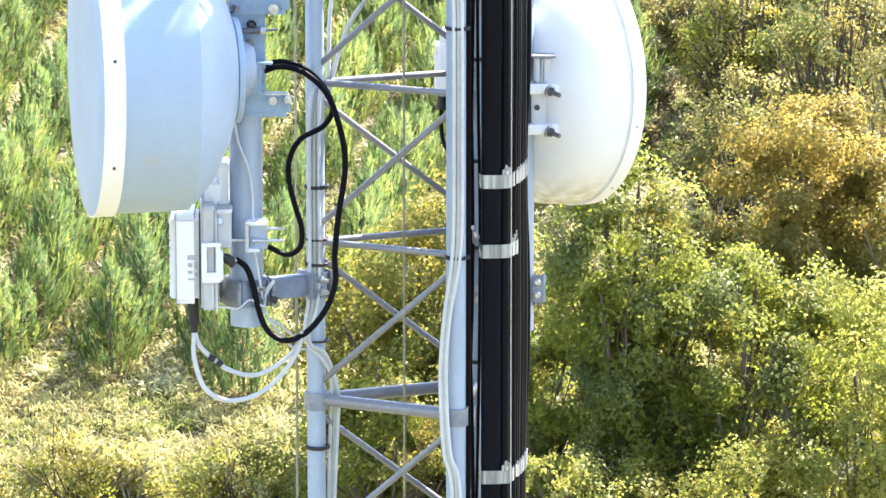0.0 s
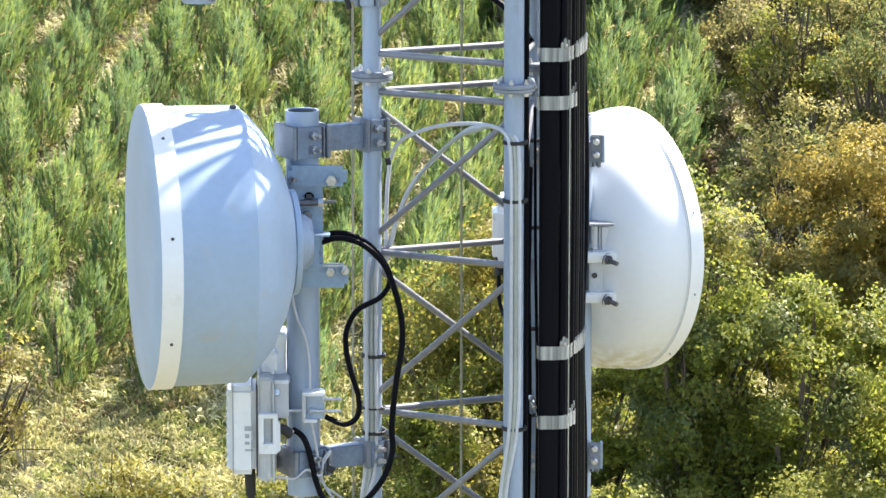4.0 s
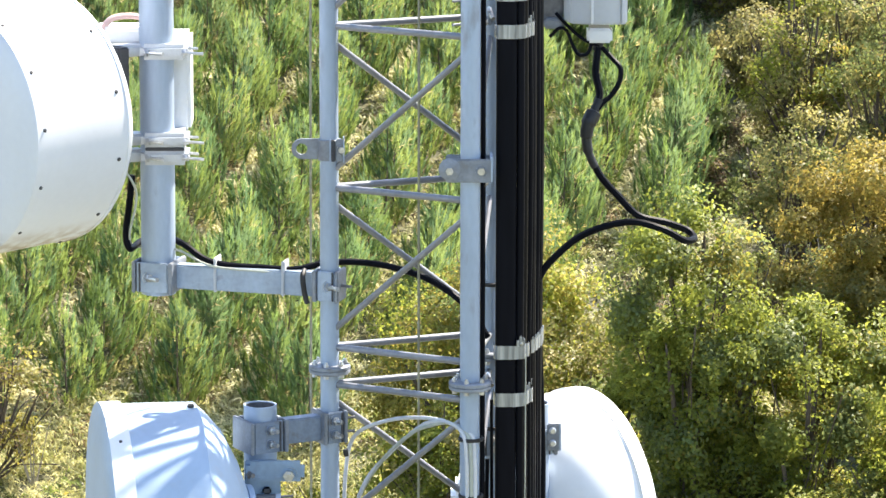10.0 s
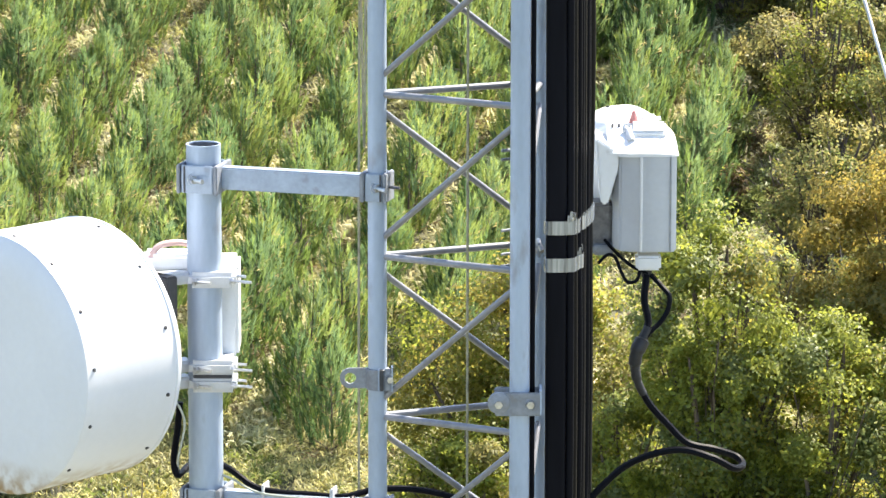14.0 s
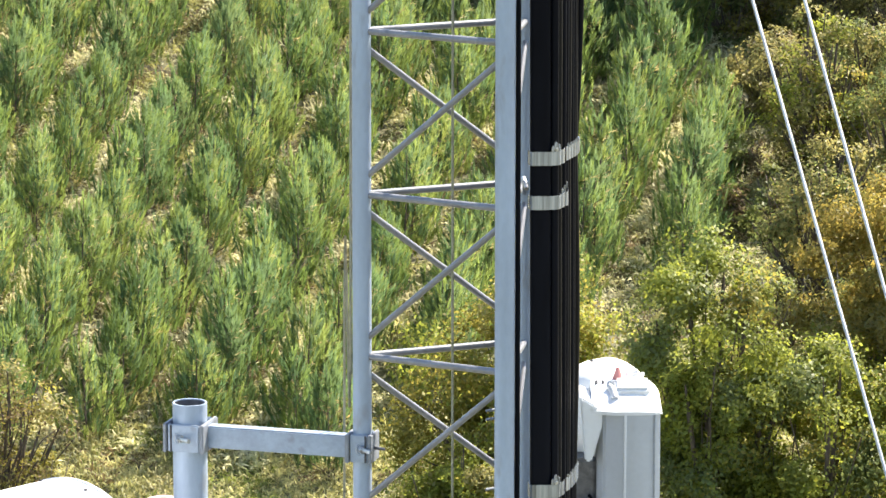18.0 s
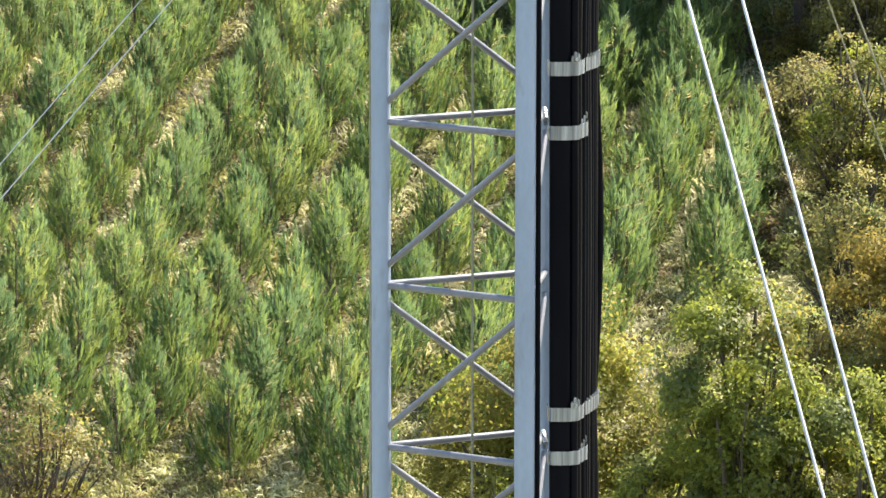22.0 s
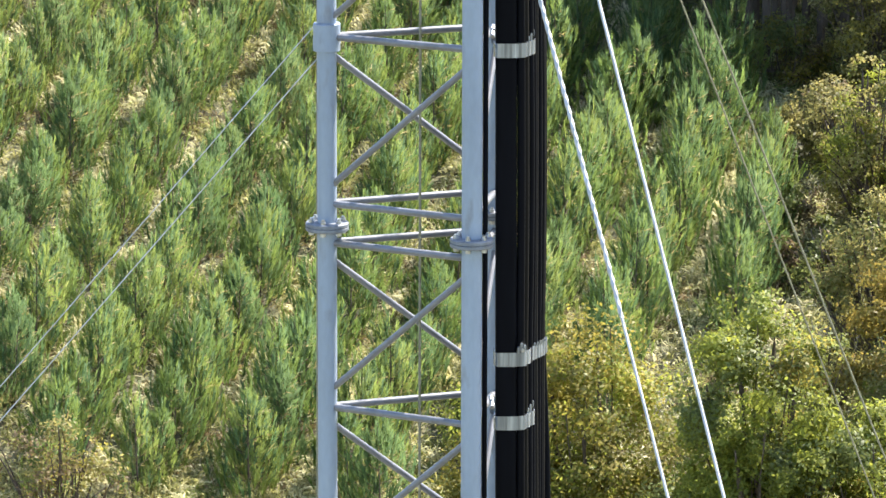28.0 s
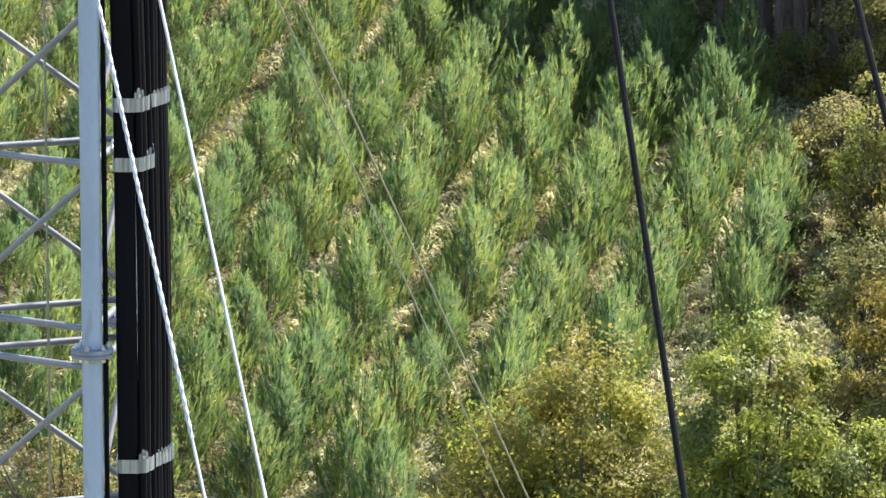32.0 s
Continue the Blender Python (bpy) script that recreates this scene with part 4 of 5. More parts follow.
ends = [-0.125, -0.121, -0.1, -0.05, 0.0, 0.04, 0.06, 0.078, 0.092, 0.102, 0.108, 0.111]
rings = []
for x in ends:
    k = max(0.0, (x - 0.03) / 0.081)
    high = math.sqrt(max(0.0, 1 - k * k)) if x > -0.12 else 0.9
    front = 0.02 if x < -0.06 else (0.004 if x < 0 else 0.008 + 0.02 * k ** 3)  # the corner is drawn back
    rings.append([bm.verts.new((0.612 + x, 0.255 + y + (front if y < -0.06 else 0), 31.57 + (z - 31.57) * (0.12 + 0.88 * high))) for y, z in side])
for a, b in zip(rings, rings[1:]):
    for k in range(len(side) - 1):
        bm.faces.new((a[k], a[k + 1], b[k + 1], b[k]))
    bm.faces.new((a[-1], a[0], b[0], b[-1]))
bm.faces.new(rings[0])
bm.faces.new(rings[-1][::-1])
bmesh.ops.recalc_face_normals(bm, faces=bm.faces)
# lighter plastic than the case: the sunlit top is put in the colour
part("lid", bm, PLASTIC, od)
part("ridge", box((0.009, 0.009, 0.325), bevel=0.003, m=Matrix.Translation((0.598, 0.1495, 31.41))), PLASTIC, case)
part("seam", box((0.005, 0.007, 0.325), bevel=0.002, m=Matrix.Translation((0.6965, 0.157, 31.41))), LABEL, case)
bm = bmesh.new()
wing = [(0.446, 31.632), (0.50, 31.60), (0.522, 31.57), (0.522, 31.53), (0.494, 31.43), (0.486, 31.405), (0.464, 31.408)]
near, far = [bm.verts.new((x, 0.165, z)) for x, z in wing], [bm.verts.new((x, 0.36, z)) for x, z in wing]
for k in range(len(wing)):
    bm.faces.new((near[k], near[(k + 1) % len(wing)], far[(k + 1) % len(wing)], far[k]))
bm.faces.new(near)
bm.faces.new(far[::-1])
bmesh.ops.recalc_face_normals(bm, faces=bm.faces)
bmesh.ops.bevel(bm, geom=bm.edges[:], offset=0.006, segments=2, affect="EDGES")
part("side_wing", bm, PLASTIC, od, "white shoulder with a slanted edge")
# block coloured dark: stands for the shade between feeders and case
part("back_block", box((0.10, 0.14, 0.16), bevel=0.01, m=Matrix.Translation((0.455, 0.34, 31.31))), BOLT_DARK, od, "mounting bracket, coloured dark for the shade beside the case")
part("bracket_foot", box((0.07, 0.1, 0.035), bevel=0.006, m=Matrix.Translation((0.475, 0.29, 31.235))), GALV_DULL, od)
part("gland_box", box((0.085, 0.09, 0.05), bevel=0.008, m=Matrix.Translation((0.625, 0.215, 31.205))), PLASTIC, od)
part("stub", rod((0.622, 0.215, 31.185), (0.62, 0.21, 31.15), 0.018), TAPE, od)
part("red_cap", lathe([(0, 0.019), (0.012, 0.019), (0.05, 0.006), (0.053, 0)], 14, Matrix.Translation((0.578, 0.31, 31.648))), RED, od, "faded red cone cap")
part("cap_base", box((0.06, 0.05, 0.022), bevel=0.004, m=Matrix.Translation((0.573, 0.30, 31.648))), CAST, od)
part("top_block", box((0.118, 0.08, 0.03), bevel=0.008, m=Matrix.Translation((0.625, 0.262, 31.643)) @ Matrix.Rotation(0.3, 4, "X")), PLASTIC, od)
part("spout", sweep([(0.545, 0.25, 31.648), (0.558, 0.235, 31.637), (0.566, 0.20, 31.615)], [0.012, 0.014, 0.012], 10), CAST, od, "grey bent spout")
part("top_clip", box((0.05, 0.03, 0.028), bevel=0.006, m=Matrix.Translation((0.628, 0.34, 31.668))), PLASTIC, od)
part("clip_edge", rod((0.60, 0.33, 31.66), (0.668, 0.325, 31.672), 0.007, 8), PLASTIC, od)
for x in (0.505, 0.527):
    part("fitting", box((0.009, 0.012, 0.015), bevel=0.002, m=Matrix.Translation((x, 0.29, 31.652))), BOLT_DARK, od)
dome = thing("dome_antenna", "small white round antenna beside the radio unit", "antenna", "", (0.43, 0.42, 31.5))
md = facing((0.44, 0.36, 31.50), (0.6, 0.8, 0))
part("shell", lathe([(0, 0), (0, 0.07), (0.03, 0.14), (0.07, 0.175), (0.16, 0.185), (0.22, 0.18), (0.25, 0.14), (0.265, 0.0)], 48, md), PAINT_WHITE, dome)
screws(dome, md, 0.12, 0.186, 10, 0.2, 0.006)
LOOP = [(0.62, 0.2, 31.16), (0.612, 0.17, 31.08), (0.625, 0.15, 31.01), (0.605, 0.12, 30.965), (0.583, 0.1, 30.92), (0.58, 0.1, 30.85), (0.602, 0.1, 30.79), (0.632, 0.1, 30.735), (0.69, 0.1, 30.67), (0.757, 0.1, 30.605), (0.85, 0.12, 30.578), (0.925, 0.15, 30.545), (0.945, 0.11, 30.525), (0.91, 0.05, 30.53), (0.84, 0.03, 30.57), (0.74, 0.04, 30.595), (0.64, 0.06, 30.575), (0.55, 0.06, 30.535), (0.48, 0.04, 30.48), (0.435, 0.03, 30.43), (0.40, 0.02, 30.36)]
cable("stiff black cable in a wide loop beside the mast", LOOP, 0.0125, group="loose black cables")
cable("second black lead joining the loop", [(0.635, 0.2, 31.16), (0.67, 0.18, 31.125), (0.695, 0.16, 31.095), (0.69, 0.15, 31.05), (0.665, 0.14, 31.01), (0.635, 0.125, 30.985), (0.605, 0.11, 30.95)], 0.009, group="loose black cables")
cable("thin black lead under the radio unit", [(0.625, 0.2, 31.165), (0.57, 0.2, 31.19), (0.52, 0.22, 31.23), (0.48, 0.25, 31.27)], 0.006, group="thin black cables")
cable("thin black lead looped under the radio unit", [(0.60, 0.2, 31.18), (0.585, 0.18, 31.145), (0.555, 0.18, 31.14), (0.535, 0.2, 31.17), (0.515, 0.22, 31.215), (0.49, 0.24, 31.22), (0.46, 0.25, 31.19)], 0.006, group="thin black cables")
tw = thing("tape_wrap", "black tape wound round joined cables", "tape", "", (0.6, 0.11, 30.95))
part("wrap", sweep([(0.625, 0.13, 30.995), (0.605, 0.115, 30.955), (0.585, 0.1, 30.915), (0.58, 0.1, 30.87), (0.588, 0.1, 30.82), (0.61, 0.1, 30.77)], [0.016, 0.026, 0.022, 0.017, 0.014, 0.013], 10), TAPE, tw)

# ---- ropes and guys ----
cable("taut tan steel rope running up inside the mast", [(0.018, 0.02, -1.5), (0.018, 0.02, 45.5)], 0.0045, ROPE, "steel_rope", 6, "ropes")
cable("taut tan steel rope close to a leg", [(-0.36, 0.1, -1.5), (-0.347, 0.1, 29.5), (-0.318, 0.07, 32.4), (-0.30, 0.05, 45.5)], 0.0045, ROPE, "steel_rope", 6, "ropes")


def guy(label, top, slope, r, mat, group, z_end=GROUND_AT_MAST, grip=None, z_top=None):
    t = Vector(top)
    if z_top:
        t = t + Vector((slope[0], slope[1], -1)) * (t.z - z_top)
    d = Vector((slope[0], slope[1], -1))
    owner = thing("guy_wire", label, "guy wire", group, t)
    drop = t.z - z_end
    part("strand", rod(t, t + d * drop, r, 8), mat, owner)
    if grip:
        g0, g1 = grip
        n = 180
        part("grip", sweep([t + d * (t.z - g0 + (g0 - g1) * k / n) for k in range(n + 1)], r * 1.3, 12, None, False, 0.5, 3), mat, owner, "twisted dead-end grip")
    return owner


guy("white steel guy strand with a twisted grip", (0.666, -1.929, 34.0), (0.280, -0.625), 0.0048, GUY, "guys towards the front", grip=(35.6, 34.15), z_top=36.3)
guy("bright steel guy strand", (0.824, -1.751, 34.0), (0.270, -0.606), 0.0051, GUY, "guys towards the front", z_top=36.4)
guy("black guy strand from higher up", (2.095, -4.28, 34.0), (0.163, -0.346), 0.0085, GUY_DARK, "guys towards the front", z_top=45.4)
guy("second black guy strand from higher up", (2.88, -4.35, 34.0), (0.26, -0.36), 0.0085, GUY_DARK, "guys towards the front", z_top=42)
guy("thin pale guy strand sloping away", (-0.30, 0.0, 34.72), (-0.86, 0.0), 0.0019, GUY, "guys from the single leg")
guy("thin pale guy strand sloping away", (-0.30, 0.02, 34.6), (-0.86, 0.03), 0.0021, GUY, "guys from the single leg")
guy("thin pale guy strand sloping away behind", (0.28, 0.25, 36.2), (0.385, 0.508), 0.003, ROPE, "guys to the back")
guy("thin pale guy strand sloping away behind", (0.28, 0.27, 36.34), (0.397, 0.47), 0.0035, ROPE, "guys to the back")
for leg, z in ((LEG_R, 36.35), (LEG_B, 36.27), (LEG_L, 34.66)):
    gb = thing("guy_bracket", "zinc guy bracket clamped to the leg", "bracket", "guy brackets", up(leg, z))
    part("clamp", ring(up(leg, z), 0.033, 0.044, 0.09), GALV, gb)

# ---- ground ----
def ground_z(x, y):
    s = 0.22 * (y - 88.0)
    slope = s if s > 3 else 3 * math.exp((s - 3) / 3)  # runs out gently towards the mast
    rise = slope if y < 210 else 0.22 * 122 + (y - 210) * 0.12
    return -1.78 + rise + 0.12 * noise.noise((x * 0.3, y * 0.3, 0)) * min(1, max(0, (y - 60) / 30))


xs = sorted({*range(-1500, 1501, 100), *range(-60, 61, 4), *[v * 0.5 for v in range(-44, 45)]})
ys = sorted({*range(-1500, 2501, 100), *range(-60, 230, 6), *[v * 0.75 for v in range(125, 212)]})
bm = bmesh.new()
grid = [[bm.verts.new((x, y, ground_z(x, y))) for x in xs] for y in ys]
for a, b in zip(grid, grid[1:]):
    for k in range(len(xs) - 1):
        bm.faces.new((a[k], a[k + 1], b[k + 1], b[k]))
SOIL = material("dry_grass_and_soil", (0.112, 0.108, 0.062), 0.95, 0.0, 0.5, 0.6, 6, 0.6, (0.22, 0.19, 0.09), 0.25, bdist=0.1)
tagged(part("ground", bm, SOIL), "sloping hillside of dry grass and brown soil", "ground", kind="structure")

# ---- foliage ----
NEEDLE = material("pine_needles", (0.185, 0.25, 0.066), 0.6, 0.0, 0.25, 1.2, 20, 0, per="object", tones=(1.15, 0.86), leaf=0.45, gloss=0.15, through_light=1.5)
NEEDLE_BLUE = material("blue_green_pine_needles", (0.15, 0.222, 0.08), 0.6, 0.0, 0.25, 1.2, 20, 0, per="object", tones=(1.15, 0.86), leaf=0.45, gloss=0.15, through_light=1.5)
NEEDLE_SHOOT = material("dark_pine_shoots", (0.115, 0.185, 0.075), 0.6, 0.0, 0.25, 1.2, 20, 0, per="object", tones=(1.15, 0.86), leaf=0.4, gloss=0.15, through_light=1.5)
NEEDLE_OLD = material("old_yellow_needles", (0.30, 0.25, 0.10), 0.6, 0.0, 0.3, 1.2, 20, 0, per="island", leaf=0.35)
OAK = material("oak_leaves", (0.182, 0.205, 0.035), 0.5, 0.0, 0.3, 0.8, 20, 0, per="island", tones=(1.2, 0.8), leaf=0.46, gloss=0.3, through_light=2.0)
OAK_DARK = material("dark_oak_leaves", (0.14, 0.165, 0.052), 0.5, 0.0, 0.3, 0.8, 20, 0, per="island", tones=(1.2, 0.8), leaf=0.44, gloss=0.3, through_light=2.0)
BUSH = material("light_green_bush_leaves", (0.24, 0.25, 0.06), 0.5, 0.0, 0.3, 0.8, 20, 0, per="island", tones=(1.2, 0.8), leaf=0.46, gloss=0.3, through_light=2.0)
YELLOW = material("yellowing_leaves", (0.228, 0.205, 0.042), 0.5, 0.0, 0.3, 0.8, 20, 0, per="island", tones=(1.2, 0.8), leaf=0.46, gloss=0.3, through_light=2.0)
OLIVE = material("olive_autumn_leaves", (0.205, 0.19, 0.065), 0.5, 0.0, 0.3, 0.8, 20, 0, per="island", tones=(1.2, 0.8), leaf=0.44, gloss=0.3, through_light=2.0)
RUST = material("rusty_autumn_leaves", (0.228, 0.186, 0.042), 0.5, 0.0, 0.3, 0.8, 20, 0, per="island", tones=(1.2, 0.8), leaf=0.42, gloss=0.3, through_light=2.0)
PALE = material("pale_bracken", (0.318, 0.305, 0.138), 0.6, 0.0, 0.35, 0.7, 15, 0, per="island", leaf=0.4)
WEED = material("olive_weeds", (0.237, 0.237, 0.086), 0.6, 0.0, 0.35, 0.7, 15, 0, per="island", leaf=0.35)
STRAW = material("straw_grass", (0.41, 0.39, 0.23), 0.7, 0.0, 0.35, 0.7, 15, 0, per="island", leaf=0.3)
BROWN = material("brown_dead_bracken", (0.159, 0.118, 0.06), 0.7, 0.0, 0.4, 0.7, 15, 0, per="island", leaf=0.25)
HERB = material("green_undergrowth", (0.114, 0.142, 0.033), 0.6, 0.0, 0.35, 0.7, 15, 0, per="island", leaf=0.35)
BARK = material("grey_brown_bark", (0.10, 0.075, 0.055), 0.9, 0.0, 0.35, 8, 50, 0.6, stretch=(1, 1, 0.3), bdist=0.02)
TWIG = material("bare_grey_twigs", (0.30, 0.26, 0.21), 0.85, 0.0, 0.3, 8, 50, 0.3)
rng = np.random.default_rng(11)


def unit(v):
    return v / np.maximum(np.linalg.norm(v, axis=-1, keepdims=True), 1e-9)


def blades(name, base, way, length, width, mat, parent=None, bend=0.0, crown=None):
    """Thin pointed blades from base along way: one mesh of loose triangles, or of two-piece bent ones."""
    n = len(base)
    side = unit(np.cross(way, unit(rng.normal(size=(n, 3)))))
    ln, wd = np.broadcast_to(length, n)[:, None], np.broadcast_to(width, n)[:, None]
    if bend:
        mid = base + way * ln * 0.55
        tip = mid + unit(way + np.array([0, 0, -bend])) * ln * 0.5
        v = np.stack([base - side * wd * 0.2, base + side * wd * 0.2, mid + side * wd * 0.5, tip, mid - side * wd * 0.5], 1).reshape(-1, 3)
        f = [(5 * k, 5 * k + 1, 5 * k + 2, 5 * k + 4) for k in range(n)] + [(5 * k + 4, 5 * k + 2, 5 * k + 3) for k in range(n)]
    else:
        if crown is not None:  # faces turned outwards
            flip = np.einsum("ij,ij->i", np.cross(side, way), crown) < 0
            side[flip] *= -1
        v = np.stack([base - side * wd * 0.5, base + side * wd * 0.5, base + way * ln], 1).reshape(-1, 3)
        f = [(3 * k, 3 * k + 1, 3 * k + 2) for k in range(n)]
    me = bpy.data.meshes.new(name)
    me.from_pydata(v.tolist(), [], f)
    if crown is not None:
        me.normals_split_custom_set_from_vertices(np.repeat(crown, 3, 0).tolist())
    me.materials.append(mat)
    ob = new(name, me)
    if parent:
        ob.parent = parent
    return ob


def leaves(name, at, out, size, mat, parent=None):
    """Small pointed leaves, one folded pair of faces each, shaded as part of the clump that they hang in."""
    n = len(at)
    clump = unit(out + rng.normal(size=(n, 3)) * 0.3)
    nrm = unit(out * 0.8 + rng.normal(size=(n, 3)) * 0.7 + np.array([0, 0, 0.35]))
    nrm[np.einsum("ij,ij->i", nrm, clump) < 0] *= -1
    a = unit(np.cross(nrm, unit(rng.normal(size=(n, 3)))))
    b = np.cross(nrm, a)
    s = np.broadcast_to(size, n)[:, None] * rng.uniform(0.65, 1.25, (n, 1))
    v = np.stack([at - a * s * 0.6, at + b * s * 0.36 + nrm * s * 0.1, at + a * s * 0.6, at - b * s * 0.36 + nrm * s * 0.1], 1).reshape(-1, 3)
    f = [q for k in range(n) for q in ((4 * k + 2, 4 * k + 1, 4 * k), (4 * k + 3, 4 * k + 2, 4 * k))]
    me = bpy.data.meshes.new(name)
    me.from_pydata(v.tolist(), [], f)
    me.normals_split_custom_set_from_vertices(np.repeat(unit(clump * 0.75 + nrm * 0.35), 4, 0).tolist())
    me.materials.append(mat)
    ob = new(name, me)
    if parent:
        ob.parent = parent
    return ob


# ---- the young pines ----
def young_pine(height, radius, mat, label, seed):
    """A bushy young pine: branches that turn up into long brush-like shoots of needles."""
    r = np.random.default_rng(seed)
    owner = thing("young_pine", label, "pine", "planted pines")
    bm = sweep([(0, 0, -0.1), (0.02, 0.01, height * 0.4), (0, 0.02, height * 0.95)], [0.04, 0.022, 0.006], 5, smooth=False)
    light, dark, old = [], [], []

    def brush(store, p, d, ln, n, spread, needle):
        """Needles all along a shoot from p along d."""
        for s in (np.arange(n) + 0.5) / n:
            w = d + r.normal(size=3) * spread
            store.append((p + d * ln * s + r.normal(size=3) * 0.012, w / np.linalg.norm(w), needle * r.uniform(0.75, 1.2)))

    lean = r.normal(size=2) * 0.12
    for k in range(96):
        t = (k + r.uniform(0, 1)) / 96
        t = 0.06 + 0.84 * t ** 1.15
        reach = radius * (1 - abs(t - 0.26) ** 1.5 * 1.5) * r.uniform(0.45, 1.08)
        a = k * 2.39996 + r.normal() * 0.3
        out = np.array([math.cos(a), math.sin(a), 0])
        p0 = np.array([lean[0] * t * t, lean[1] * t * t, max(0.05, (t - 0.12)) * height])
        p1 = p0 + out * reach + np.array([0, 0, reach * r.uniform(0.25, 0.6)])
        if k % 4 == 0:
            rod(p0, p1, 0.01, 3, bm)
        d = unit(out * r.uniform(0.1, 0.5) + np.array([0, 0, 1.0]) + r.normal(size=3) * 0.12)
        ln = r.uniform(0.26, 0.5)
        store = light if r.uniform() < 0.62 else dark
        brush(store, p1 - d * 0.12, d, ln, 26, 0.22, 0.22)
        brush(light if r.uniform() < 0.5 else dark, p0 + (p1 - p0) * 0.62, unit(out * 0.5 + np.array([0, 0, 1.0])), 0.4, 10, 0.28, 0.23)
        if k % 3 == 0:
            brush(old, p0 + (p1 - p0) * 0.35, unit(out + np.array([0, 0, 0.4])), 0.4, 6, 0.5, 0.2)
    top = np.array([lean[0], lean[1], height * 0.8])
    for k in range(5):
        d = unit(np.array([r.normal() * 0.16, r.normal() * 0.16, 1.0]))
        brush(dark if k % 2 else light, top + r.normal(size=3) * 0.1, d, r.uniform(0.4, 0.75), 26, 0.26, 0.18)
    part("trunk", bm, BARK, owner)
    for name, store, m in (("needles", light, mat), ("upright_needles", dark, NEEDLE_SHOOT), ("old_needles", old, NEEDLE_OLD)):
        n = len(store)
        base, way = np.array([q[0] for q in store]), np.array([q[1] for q in store])
        crown = unit(base - np.array([0, 0, height * 0.25]) + unit(base * np.array([1, 1, 0])) * 0.5 + r.normal(size=(n, 3)) * 0.35)
        blades(name, base, way, np.array([q[2] for q in store]), r.uniform(0.02, 0.034, n), m, owner, crown=crown)
    return owner


KINDS = [
    (2.9, 1.02, NEEDLE, "young pine with bright yellow-green needle tufts"),
    (3.0, 0.92, NEEDLE_BLUE, "slender young pine with dark blue-green needles"),
    (2.5, 1.06, NEEDLE, "low bushy young pine with light green needles"),
    (2.6, 0.98, NEEDLE_BLUE, "small dark green young pine among dry grass"),
    (3.3, 1.0, NEEDLE, "tall young pine with upright green shoots"),
]
models = [young_pine(*k, 20 + i) for i, k in enumerate(KINDS)]
pr = random.Random(7)
spots = []
for row in range(-6, 5):
    u = -3.77 + 2.75 * row
    y = 110.5 + pr.random()
    while y < 150:
        x = u + 0.20 * (y - 123.4) + pr.uniform(-0.34, 0.34)
        low = 111.5 + (1.6 if x > -1 else 0) + max(0, x - 1) * 1.4
        if y > low and -0.155 * (y + 16) < x < 8.8 + 0.05 * (y - 126) and not (x > 3 and y > 145.5 - 0.5 * (x - 3) - (4 if 6.9 < x < 8.6 else 0)):
            spots.append((x, y))
        y += pr.uniform(0.95, 1.5)
spots.append((-2.6, 110.6))
for i, (x, y) in enumerate(spots):
    k = pr.choices(range(5), (4, 2, 3, 2, 4))[0]
    s = pr.uniform(0.68, 1.1) * (1.1 if x > 3 else 1.0)
    m = Matrix.Translation((x, y, ground_z(x, y))) @ Matrix.Rotation(pr.uniform(0, 6.28), 4, "Z") @ Matrix.Rotation(pr.uniform(-0.07, 0.07), 4, "X") @ Matrix.Diagonal((s, s, s * pr.uniform(0.95, 1.25), 1))
    if i < 5:
        models[i].matrix_basis = m
    else:
        copy = copy_thing(models[k], Matrix())
        copy.matrix_basis = m


